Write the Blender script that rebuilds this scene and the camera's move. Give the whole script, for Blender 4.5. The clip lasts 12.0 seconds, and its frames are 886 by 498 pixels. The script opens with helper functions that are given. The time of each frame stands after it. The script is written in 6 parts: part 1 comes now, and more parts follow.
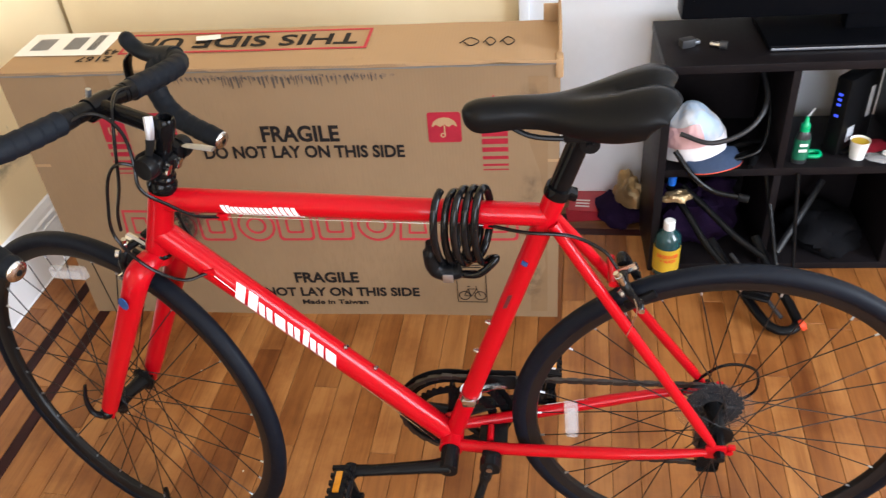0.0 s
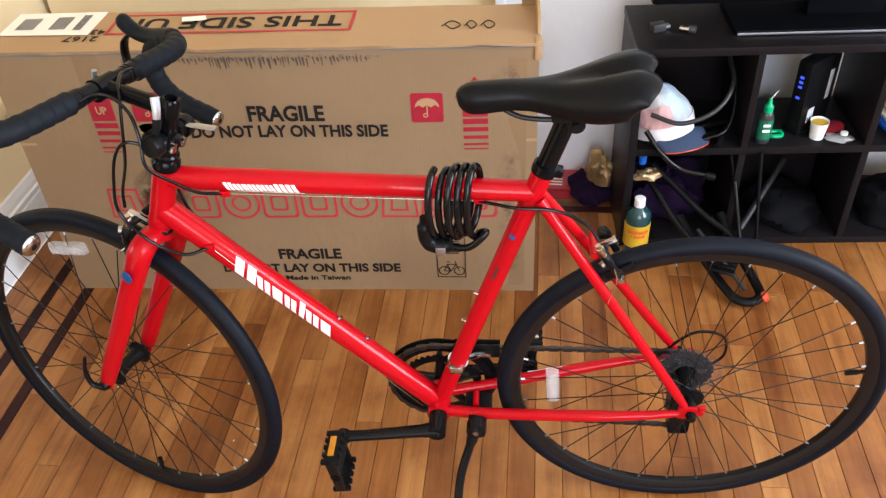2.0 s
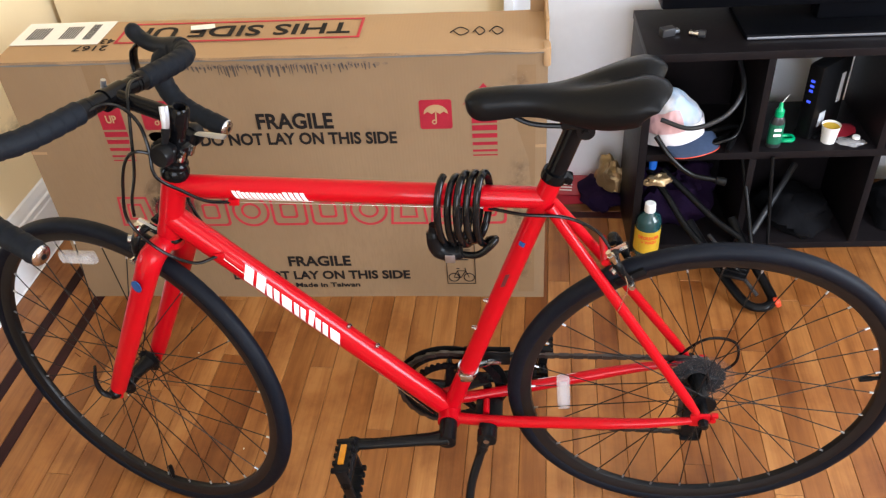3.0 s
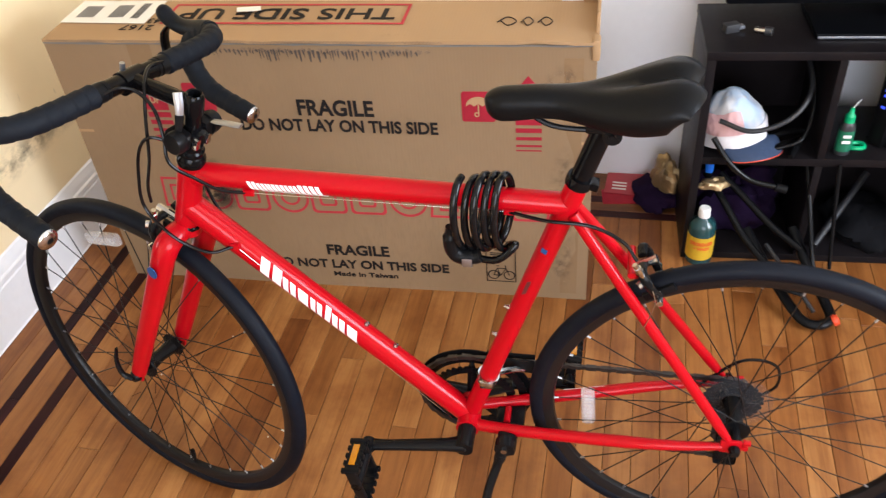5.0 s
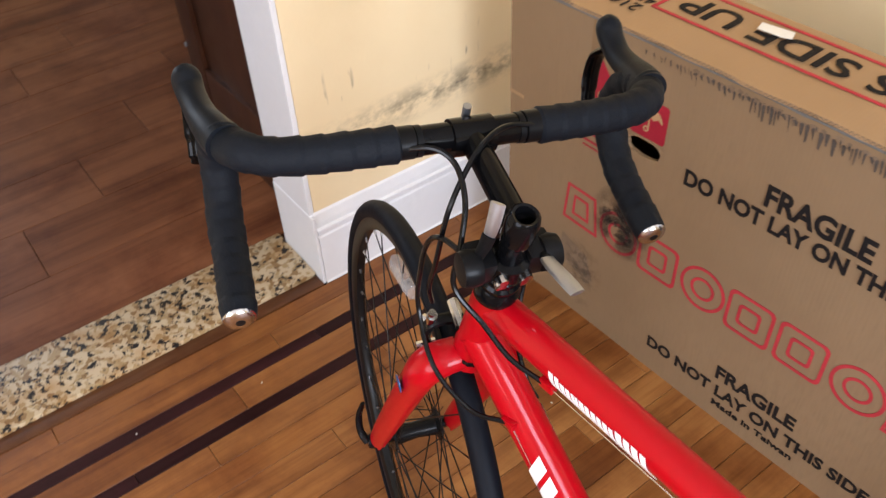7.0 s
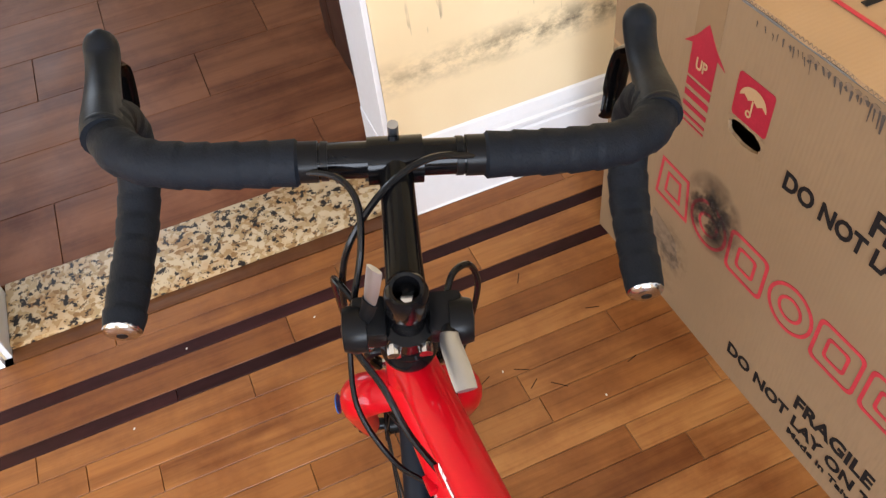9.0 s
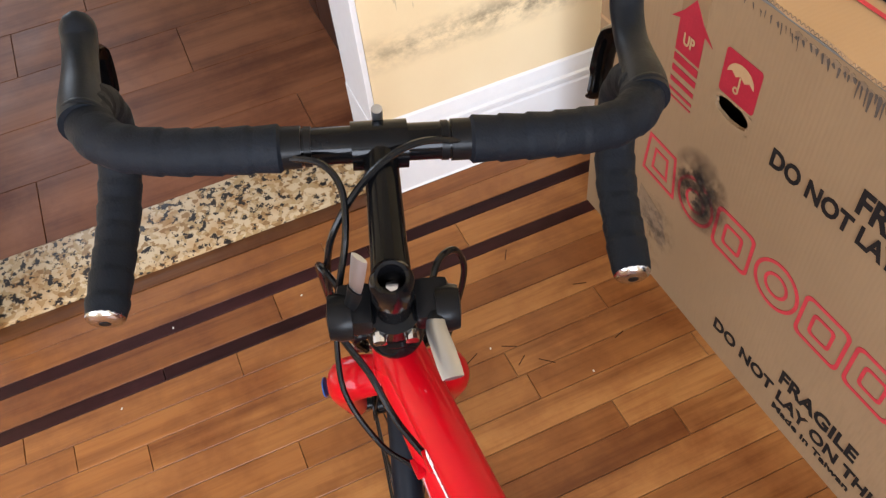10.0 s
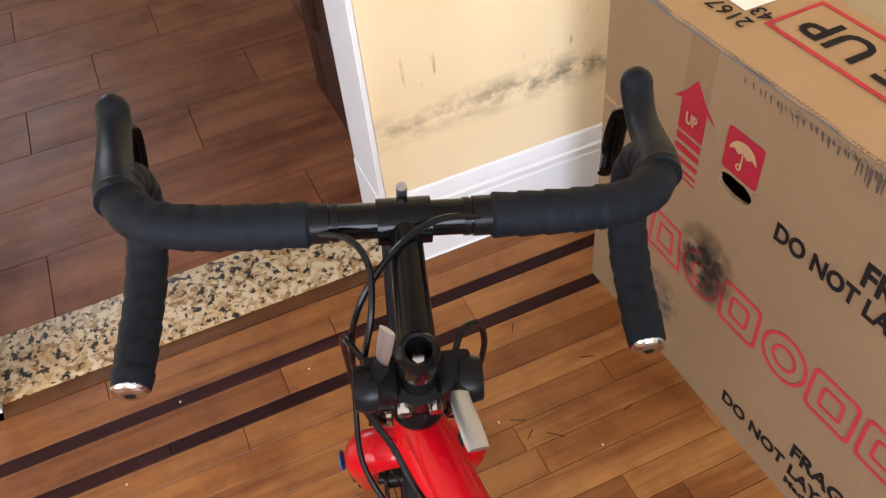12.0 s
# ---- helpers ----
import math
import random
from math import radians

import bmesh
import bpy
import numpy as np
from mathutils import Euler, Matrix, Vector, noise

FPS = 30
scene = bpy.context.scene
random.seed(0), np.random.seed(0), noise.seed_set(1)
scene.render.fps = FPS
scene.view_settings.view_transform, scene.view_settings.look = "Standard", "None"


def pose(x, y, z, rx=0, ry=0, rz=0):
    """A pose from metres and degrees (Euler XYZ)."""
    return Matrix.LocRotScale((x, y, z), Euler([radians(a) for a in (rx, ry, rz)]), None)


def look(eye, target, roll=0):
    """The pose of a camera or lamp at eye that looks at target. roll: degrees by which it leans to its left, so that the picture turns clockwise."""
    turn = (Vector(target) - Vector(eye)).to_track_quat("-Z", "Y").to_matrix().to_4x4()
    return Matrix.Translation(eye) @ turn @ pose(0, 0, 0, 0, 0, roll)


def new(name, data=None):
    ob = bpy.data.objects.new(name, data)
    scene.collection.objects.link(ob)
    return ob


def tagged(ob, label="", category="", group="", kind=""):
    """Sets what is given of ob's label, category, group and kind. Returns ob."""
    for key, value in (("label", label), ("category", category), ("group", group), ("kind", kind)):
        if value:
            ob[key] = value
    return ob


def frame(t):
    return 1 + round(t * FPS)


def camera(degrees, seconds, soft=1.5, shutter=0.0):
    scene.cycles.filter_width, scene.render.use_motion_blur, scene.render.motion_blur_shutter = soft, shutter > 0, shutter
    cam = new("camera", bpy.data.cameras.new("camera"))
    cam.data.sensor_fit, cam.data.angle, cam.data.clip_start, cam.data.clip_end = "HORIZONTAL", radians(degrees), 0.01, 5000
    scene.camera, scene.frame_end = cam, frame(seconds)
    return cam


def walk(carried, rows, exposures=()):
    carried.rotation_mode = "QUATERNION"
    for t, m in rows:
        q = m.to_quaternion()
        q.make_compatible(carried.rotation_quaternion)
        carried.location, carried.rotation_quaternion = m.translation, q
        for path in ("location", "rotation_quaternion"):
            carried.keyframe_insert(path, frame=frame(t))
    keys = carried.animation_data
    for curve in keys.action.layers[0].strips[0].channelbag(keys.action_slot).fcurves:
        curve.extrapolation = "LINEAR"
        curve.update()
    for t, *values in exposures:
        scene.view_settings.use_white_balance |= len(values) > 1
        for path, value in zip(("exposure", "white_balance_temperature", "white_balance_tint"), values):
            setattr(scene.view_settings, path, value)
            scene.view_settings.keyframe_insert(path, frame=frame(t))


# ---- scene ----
cam = camera(55.6, 12.0, soft=1.3, shutter=0.5)
PATH = [
    (0, (1.192, -1.572, 1.44), (0.948, -0.007, 0.219), -5.3),
    (0.5, (1.173, -1.595, 1.461), (1.022, -0.021, 0.237), -3.8),
    (1, (1.164, -1.622, 1.472), (1.036, -0.051, 0.241), -3.3),
    (1.5, (1.159, -1.629, 1.475), (1.018, -0.082, 0.216), -3.5),
    (2, (1.156, -1.636, 1.48), (1.0, -0.094, 0.216), -3.6),
    (2.5, (1.158, -1.635, 1.481), (0.989, -0.089, 0.224), -4.0),
    (3, (1.156, -1.63, 1.479), (0.977, -0.081, 0.226), -4.4),
    (5, (1.228, -1.561, 1.459), (0.88, -0.056, 0.189), -5.5),
    (5.5, (1.31, -1.418, 1.423), (0.588, -0.033, 0.173), -5.2),
    (6, (1.251, -1.275, 1.389), (0.169, -0.133, 0.154), -4.6),
    (6.5, (1.1, -1.096, 1.374), (-0.042, -0.049, 0.108), -2.9),
    (7, (1.042, -0.972, 1.344), (-0.134, -0.084, -0.007), -3.0),
    (9, (1.0, -0.704, 1.321), (-0.247, -0.267, -0.181), -7.6),
    (9.5, (0.993, -0.699, 1.323), (-0.215, -0.271, -0.213), -7.6),
    (10, (0.991, -0.698, 1.323), (-0.199, -0.26, -0.223), -7.3),
    (10.5, (0.989, -0.699, 1.328), (-0.236, -0.23, -0.181), -6.8),
    (11, (0.986, -0.702, 1.332), (-0.318, -0.194, -0.097), -6.7),
    (11.5, (0.986, -0.709, 1.334), (-0.32, -0.204, -0.094), -6.7),
    (12, (0.994, -0.717, 1.337), (-0.308, -0.211, -0.094), -6.6),
]
EXPOSURES = [(0.0, 0.0, 6200, 14), (3.2, 0.03, 6200, 14), (5.2, -0.06, 6250, 16), (6.0, -0.18, 6250, 18), (6.6, -0.24, 6250, 18), (7.2, -0.2, 6250, 18), (9.0, 0.06, 6250, 16), (10.5, 0.0, 6250, 17), (11.2, -0.06, 6250, 17), (12.0, -0.08, 6250, 17)]
walk(cam, [(t, look(eye, target, roll)) for t, eye, target, roll in PATH], EXPOSURES)

# ---- world, sun, windows' light ----
world = bpy.data.worlds.new("sky")
scene.world = world
world.use_nodes = True
wn = world.node_tree
sky = wn.nodes.new("ShaderNodeTexSky")
sky.sky_type, sky.sun_disc = "NISHITA", False
sky.sun_elevation, sky.sun_rotation = radians(50), radians(-30)
wn.links.new(sky.outputs[0], wn.nodes["Background"].inputs[0])
wn.nodes["Background"].inputs[1].default_value = 0.12
sun_lamp = new("sun", bpy.data.lights.new("sun", "SUN"))
sun_lamp.data.energy, sun_lamp.data.angle, sun_lamp.data.color = 2.5, radians(0.5), (1, 0.95, 0.88)
sun_lamp.matrix_world = look((0, 0, 8), (3.2, -5.4, 0.5))

# the room is turned by two degrees against the carton; u runs along the back wall, v along the doorway wall
ROOM = pose(-0.213, -0.358, 0, 0, 0, -2.0)


def window_light(name, u, v, z, to, wide, high, watts, colour):
    ob = new(name, bpy.data.lights.new(name, "AREA"))
    ob.data.shape, ob.data.size, ob.data.size_y = "RECTANGLE", wide, high
    ob.data.energy, ob.data.color = watts, colour
    ob.matrix_world = ROOM @ look((u, v, z), to)


window_light("window_light", 1.9, -3.12, 1.5, (1.9, 0, 1.5), 1.9, 1.45, 88, (0.91, 0.955, 1.0))
window_light("window_light", 4.12, -1.0, 1.5, (0, -1.0, 1.5), 1.5, 1.45, 176, (0.83, 0.925, 1.0))
window_light("window_light", -2.82, -1.2, 1.55, (0, -1.2, 1.45), 1.0, 1.1, 26, (0.85, 0.95, 1.0))


# ---- materials ----
def nodes_of(name):
    m = bpy.data.materials.new(name)
    m.use_nodes = True
    return m, m.node_tree, m.node_tree.nodes["Principled BSDF"]


def put(nt, kind, **values):
    n = nt.nodes.new(kind)
    for k, v in values.items():
        n.inputs[k].default_value = v
    return n


def mixed(nt, fac, a, b):
    n = nt.nodes.new("ShaderNodeMix")
    n.data_type = "RGBA"
    for sock, val in ((0, fac), (6, a), (7, b)):
        if isinstance(val, (int, float)):
            n.inputs[sock].default_value = val
        elif isinstance(val, tuple):
            n.inputs[sock].default_value = (*val, 1)
        else:
            nt.links.new(val, n.inputs[sock])
    return n.outputs[2]


def ramp(nt, src, lo, hi):
    n = nt.nodes.new("ShaderNodeMapRange")
    n.inputs[1].default_value, n.inputs[2].default_value = lo, hi
    nt.links.new(src, n.inputs[0])
    return n.outputs[0]


def coords(nt, scale=(1, 1, 1), jitter=False):
    tc = nt.nodes.new("ShaderNodeTexCoord")
    src = tc.outputs["Object"]
    if jitter:
        info = nt.nodes.new("ShaderNodeObjectInfo")
        mul = nt.nodes.new("ShaderNodeMath")
        mul.operation = "MULTIPLY"
        mul.inputs[1].default_value = 37.0
        nt.links.new(info.outputs["Random"], mul.inputs[0])
        add = nt.nodes.new("ShaderNodeVectorMath")
        add.operation = "ADD"
        nt.links.new(src, add.inputs[0])
        nt.links.new(mul.outputs[0], add.inputs[1])
        src = add.outputs[0]
    mp = nt.nodes.new("ShaderNodeMapping")
    mp.inputs["Scale"].default_value = scale
    nt.links.new(src, mp.inputs["Vector"])
    return mp.outputs[0]


def noise_tex(nt, vec, scale, detail=4.0, rough=0.55):
    n = put(nt, "ShaderNodeTexNoise", Scale=scale, Detail=detail, Roughness=rough)
    nt.links.new(vec, n.inputs["Vector"])
    return n.outputs["Fac"]


def bump(nt, src, b, strength, dist):
    n = put(nt, "ShaderNodeBump", Strength=strength, Distance=dist)
    nt.links.new(src, n.inputs["Height"])
    nt.links.new(n.outputs[0], b.inputs["Normal"])


def plain(name, colour, rough=0.5, metal=0.0, vary=0.12, scale=14.0, relief=0.0, coat=0.0, grain=None, alpha=None, spec=0.35):
    """A surface of one material: two scales of tone, uneven gloss, fine relief."""
    m, nt, b = nodes_of(name)
    vec = coords(nt)
    big, fine = noise_tex(nt, vec, scale), noise_tex(nt, vec, scale * 9, 3.0)
    dark = tuple(c * (1 - vary) for c in colour)
    light = tuple(min(1, c * (1 + vary)) for c in colour)
    col = mixed(nt, ramp(nt, big, 0.3, 0.7), dark, light)
    col = mixed(nt, ramp(nt, fine, 0.35, 0.75), col, tuple(c * (1 - vary * 0.6) for c in colour))
    nt.links.new(col, b.inputs["Base Color"])
    rr = nt.nodes.new("ShaderNodeMapRange")
    rr.inputs[3].default_value, rr.inputs[4].default_value = max(0.02, rough * 0.85), min(1, rough * 1.15)
    nt.links.new(fine, rr.inputs[0])
    nt.links.new(rr.outputs[0], b.inputs["Roughness"])
    b.inputs["Metallic"].default_value = metal
    b.inputs["Specular IOR Level"].default_value = spec
    b.inputs["Coat Weight"].default_value = coat
    b.inputs["Coat Roughness"].default_value = 0.05
    if alpha is not None:
        b.inputs["Alpha"].default_value = alpha
    if relief:
        bump(nt, noise_tex(nt, vec, grain or scale * 12, 3.0), b, 0.6, relief)
    return m


def wood(name, tones, along="y", rough=0.36, fine=1.0, coat=0.08, spec=0.3):
    """Boards: each one picks a tone of its own; grain runs along the board."""
    m, nt, b = nodes_of(name)
    s = {"x": (1.5, 26, 26), "y": (26, 1.5, 26), "z": (26, 26, 1.5)}[along]
    vec = coords(nt, tuple(a * fine for a in s), True)
    info = nt.nodes.new("ShaderNodeObjectInfo")
    geo = nt.nodes.new("ShaderNodeNewGeometry")
    addr = nt.nodes.new("ShaderNodeMath")
    addr.operation = "ADD"
    nt.links.new(info.outputs["Random"], addr.inputs[0])
    nt.links.new(geo.outputs["Random Per Island"], addr.inputs[1])
    fr = nt.nodes.new("ShaderNodeMath")
    fr.operation = "FRACT"
    nt.links.new(addr.outputs[0], fr.inputs[0])
    cr = nt.nodes.new("ShaderNodeValToRGB")
    e = cr.color_ramp.elements
    for i, t in enumerate(tones):
        el = e[i] if i < 2 else e.new(0.5)
        el.position, el.color = i / (len(tones) - 1), (*t, 1)
    nt.links.new(fr.outputs[0], cr.inputs[0])
    g = noise_tex(nt, vec, 1.0, 6.0, 0.65)
    g2 = noise_tex(nt, coords(nt, tuple(a * fine * 5 for a in s), True), 1.0, 3.0)
    dk = nt.nodes.new("ShaderNodeMix")
    dk.data_type, dk.blend_type = "RGBA", "MULTIPLY"
    nt.links.new(ramp(nt, g, 0.44, 0.74), dk.inputs[0])
    nt.links.new(cr.outputs[0], dk.inputs[6])
    dk.inputs[7].default_value = (0.5, 0.38, 0.28, 1)
    dk2 = nt.nodes.new("ShaderNodeMix")
    dk2.data_type, dk2.blend_type = "RGBA", "MULTIPLY"
    nt.links.new(ramp(nt, g2, 0.5, 0.8), dk2.inputs[0])
    nt.links.new(dk.outputs[2], dk2.inputs[6])
    dk2.inputs[7].default_value = (0.8, 0.72, 0.62, 1)
    worn = nt.nodes.new("ShaderNodeMix")
    worn.data_type, worn.blend_type = "RGBA", "MULTIPLY"
    patch = put(nt, "ShaderNodeTexNoise", Scale=5.0, Detail=6.0, Roughness=0.65)
    nt.links.new(geo.outputs["Position"], patch.inputs["Vector"])
    nt.links.new(ramp(nt, patch.outputs["Fac"], 0.45, 0.68), worn.inputs[0])
    nt.links.new(dk2.outputs[2], worn.inputs[6])
    worn.inputs[7].default_value = (0.62, 0.5, 0.42, 1)
    nt.links.new(worn.outputs[2], b.inputs["Base Color"])
    rr = nt.nodes.new("ShaderNodeMapRange")
    rr.inputs[3].default_value, rr.inputs[4].default_value = rough * 0.8, rough * 1.4
    nt.links.new(noise_tex(nt, coords(nt, (3, 3, 3), True), 2.0), rr.inputs[0])
    nt.links.new(rr.outputs[0], b.inputs["Roughness"])
    b.inputs["Coat Weight"].default_value = coat
    b.inputs["Specular IOR Level"].default_value = spec
    b.inputs["Coat Roughness"].default_value = 0.25
    bump(nt, g2, b, 0.35, 0.0006)
    return m


M_OAK = wood("oak_boards", [(0.165, 0.055, 0.0127), (0.2805, 0.11, 0.0275), (0.209, 0.0759, 0.0182), (0.341, 0.1496, 0.044), (0.1848, 0.0638, 0.0149), (0.3025, 0.1243, 0.0341), (0.2365, 0.088, 0.0215)])
M_OAK_X = wood("oak_boards_across", [(0.135, 0.052, 0.016), (0.19, 0.08, 0.026), (0.165, 0.067, 0.021)], along="x")
M_INLAY = wood("walnut_inlay", [(0.03, 0.0085, 0.0095), (0.037, 0.011, 0.0115), (0.024, 0.007, 0.008)], coat=0.0, spec=0.12)
M_INLAY_X = wood("walnut_inlay_across", [(0.03, 0.0085, 0.0095), (0.037, 0.011, 0.0115), (0.024, 0.007, 0.008)], coat=0.0, spec=0.12, along="x")
M_TILE = wood("wood_look_tile", [(0.205, 0.074, 0.028), (0.235, 0.088, 0.035), (0.178, 0.062, 0.023), (0.22, 0.082, 0.033)], rough=0.45, fine=0.5, coat=0.0, spec=0.22)
M_DARKWOOD = wood("stained_wood", [(0.05, 0.017, 0.0075), (0.06, 0.021, 0.009)], along="z", rough=0.4)
M_OAKTRIM = wood("worn_oak_trim", [(0.1, 0.038, 0.012), (0.11, 0.042, 0.014)])
M_GAP = plain("floor_gap", (0.075, 0.034, 0.014), 0.8)
M_GROUT = plain("dark_grout", (0.06, 0.025, 0.012), 0.85, spec=0.1)
M_WHITE = plain("white_gloss_paint", (0.74, 0.75, 0.77), 0.35, vary=0.03, scale=6, relief=0.0003)
M_CEIL = plain("ceiling_paint", (0.82, 0.81, 0.78), 0.7, vary=0.03)
M_BLUEWHITE = plain("white_door_paint", (0.84, 0.87, 0.92), 0.4, vary=0.03, scale=5)


def wall_paint():
    m, nt, b = nodes_of("cream_yellow_paint")
    vec = coords(nt)
    base = mixed(nt, ramp(nt, noise_tex(nt, vec, 3.5), 0.3, 0.7), (0.78, 0.63, 0.385), (0.83, 0.685, 0.44))
    nt.links.new(base, b.inputs["Base Color"])
    b.inputs["Roughness"].default_value = 0.5
    bump(nt, noise_tex(nt, vec, 90.0, 3.0), b, 0.25, 0.0008)
    return m


def scuffed_paint():
    """The doorway wall: a sooty band of bicycle scuffs about half a metre up, with short upright marks over it."""
    m, nt, b = nodes_of("scuffed_cream_paint")
    vec = coords(nt)
    base = mixed(nt, ramp(nt, noise_tex(nt, vec, 3.5), 0.3, 0.7), (0.78, 0.63, 0.385), (0.83, 0.685, 0.44))
    sep = nt.nodes.new("ShaderNodeSeparateXYZ")
    nt.links.new(vec, sep.inputs[0])

    def math_node(op, a, c):
        n = nt.nodes.new("ShaderNodeMath")
        n.operation = op
        for i, v in enumerate((a, c)):
            if isinstance(v, (int, float)):
                n.inputs[i].default_value = v
            else:
                nt.links.new(v, n.inputs[i])
        return n.outputs[0]

    centre = math_node("ADD", math_node("MULTIPLY", sep.outputs[1], 0.02), 0.352)
    away = math_node("ABSOLUTE", math_node("SUBTRACT", sep.outputs[2], centre), 0)
    band = ramp(nt, away, 0.05, 0.0)
    blot = ramp(nt, noise_tex(nt, coords(nt, (1, 14, 22)), 1.0, 5.0, 0.7), 0.4, 0.62)
    wide = ramp(nt, sep.outputs[1], 0.0, 0.3)
    fac = math_node("MULTIPLY", math_node("MULTIPLY", band, blot), math_node("ADD", math_node("MULTIPLY", wide, 0.5), 0.4))
    streak = ramp(nt, noise_tex(nt, coords(nt, (1, 60, 9)), 1.0, 2.0), 0.655, 0.71)
    up = ramp(nt, math_node("ABSOLUTE", math_node("SUBTRACT", sep.outputs[2], 0.42), 0), 0.1, 0.03)
    fac = math_node("MAXIMUM", fac, math_node("MULTIPLY", math_node("MULTIPLY", streak, up), 0.6))
    col = mixed(nt, fac, base, (0.13, 0.105, 0.075))
    nt.links.new(col, b.inputs["Base Color"])
    b.inputs["Roughness"].default_value = 0.5
    bump(nt, noise_tex(nt, vec, 90.0, 3.0), b, 0.25, 0.0008)
    return m


M_WALL = wall_paint()
M_SCUFF = scuffed_paint()


def granite():
    m, nt, b = nodes_of("speckled_granite")
    vec = coords(nt)
    v1 = put(nt, "ShaderNodeTexVoronoi", Scale=95.0)
    warp = put(nt, "ShaderNodeTexNoise", Scale=90.0, Detail=3.0)
    nt.links.new(vec, warp.inputs["Vector"])
    shove = nt.nodes.new("ShaderNodeVectorMath")
    shove.operation = "MULTIPLY_ADD"
    nt.links.new(warp.outputs["Color"], shove.inputs[0])
    shove.inputs[1].default_value = (0.012, 0.012, 0.012)
    nt.links.new(vec, shove.inputs[2])
    nt.links.new(shove.outputs[0], v1.inputs["Vector"])
    sepc = nt.nodes.new("ShaderNodeSeparateColor")
    nt.links.new(v1.outputs["Color"], sepc.inputs[0])
    cr = nt.nodes.new("ShaderNodeValToRGB")
    cr.color_ramp.interpolation = "CONSTANT"
    e = cr.color_ramp.elements
    tones = [(0.36, 0.25, 0.125), (0.25, 0.15, 0.065), (0.5, 0.39, 0.25), (0.11, 0.058, 0.026), (0.4, 0.29, 0.16), (0.012, 0.009, 0.008)]
    for i, t in enumerate(tones):
        el = e[i] if i < 2 else e.new(0.5)
        el.position, el.color = (0, 0.2, 0.38, 0.58, 0.7, 0.9)[i], (*t, 1)
    nt.links.new(sepc.outputs[0], cr.inputs[0])
    blot = ramp(nt, noise_tex(nt, vec, 58.0, 4.0, 0.66), 0.555, 0.58)
    col = mixed(nt, blot, cr.outputs[0], (0.016, 0.013, 0.012))
    tint = nt.nodes.new("ShaderNodeMix")
    tint.data_type, tint.blend_type = "RGBA", "MULTIPLY"
    nt.links.new(ramp(nt, noise_tex(nt, vec, 14.0, 3.0), 0.45, 0.7), tint.inputs[0])
    nt.links.new(col, tint.inputs[6])
    tint.inputs[7].default_value = (0.8, 0.62, 0.42, 1)
    col = tint.outputs[2]
    nt.links.new(col, b.inputs["Base Color"])
    b.inputs["Roughness"].default_value = 0.4
    b.inputs["Specular IOR Level"].default_value = 0.25
    return m


M_GRANITE = granite()


def cardboard(name, colour):
    m, nt, b = nodes_of(name)
    vec = coords(nt)
    big = noise_tex(nt, vec, 2.2, 5.0)
    fib = noise_tex(nt, coords(nt, (60, 60, 8)), 4.0, 4.0)
    col = mixed(nt, ramp(nt, big, 0.3, 0.7), tuple(c * 0.9 for c in colour), tuple(c * 1.07 for c in colour))
    col = mixed(nt, ramp(nt, fib, 0.45, 0.8), col, tuple(c * 0.93 for c in colour))
    stain = ramp(nt, noise_tex(nt, vec, 7.0, 6.0, 0.7), 0.64, 0.8)
    col = mixed(nt, stain, col, tuple(c * 0.68 for c in colour))
    nt.links.new(col, b.inputs["Base Color"])
    b.inputs["Roughness"].default_value = 0.7
    b.inputs["Specular IOR Level"].default_value = 0.25
    wv = put(nt, "ShaderNodeTexWave", Scale=42.0, Distortion=0.6)
    nt.links.new(vec, wv.inputs["Vector"])
    bump(nt, wv.outputs["Fac"], b, 0.12, 0.0006)
    return m


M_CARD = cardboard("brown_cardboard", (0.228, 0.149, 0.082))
# same board, paler: light falling on lid and flaps is put into the colour
M_CARD_BRIGHTENED = cardboard("brown_cardboard_brightened", (0.36, 0.225, 0.115))
M_TAPE = plain("clear_parcel_tape", (0.215, 0.138, 0.074), 0.16, vary=0.05, scale=8)
M_PRINT_RED = plain("red_print", (0.30, 0.016, 0.03), 0.6, vary=0.12, scale=30, spec=0.15)
M_PRINT_LINE = plain("red_outline_print", (0.42, 0.035, 0.045), 0.6, vary=0.2, scale=30, spec=0.15)
M_PRINT_BLACK = plain("black_print", (0.014, 0.012, 0.012), 0.6, vary=0.2, scale=40, spec=0.08)
M_PAPER = plain("white_label_paper", (0.75, 0.73, 0.68), 0.5, vary=0.05)
M_PRINT_PALE = plain("pale_sticker", (0.4, 0.42, 0.45), 0.5)
M_PRINT_GREY = plain("grey_print", (0.16, 0.15, 0.14), 0.6, spec=0.1)
M_SOOT = plain("soot_smudge", (0.07, 0.055, 0.045), 0.8, vary=0.4, scale=30)
M_HOLE_EDGE = plain("torn_card_edge", (0.19, 0.13, 0.08), 0.9, vary=0.3, scale=60)

M_RED = plain("red_gloss_enamel", (0.37, 0.0016, 0.006), 0.34, vary=0.03, coat=0.3, spec=0.07)
M_DECAL = plain("white_decal", (0.82, 0.8, 0.8), 0.3, vary=0.03, coat=0.6)
M_DECAL_GREY = plain("grey_decal_shadow", (0.32, 0.1, 0.1), 0.3, vary=0.05)
M_BLUE = plain("blue_badge", (0.01, 0.06, 0.2), 0.3, vary=0.05)
M_CREST = plain("dark_crest_decal", (0.11, 0.02, 0.022), 0.3, vary=0.3, scale=200)
M_TYRE = plain("black_rubber", (0.0032, 0.0045, 0.0082), 0.55, vary=0.2, scale=8, relief=0.0003, spec=0.11)
M_RIM = plain("black_anodised_rim", (0.006, 0.006, 0.0065), 0.3, 0.0, vary=0.1, spec=0.25)
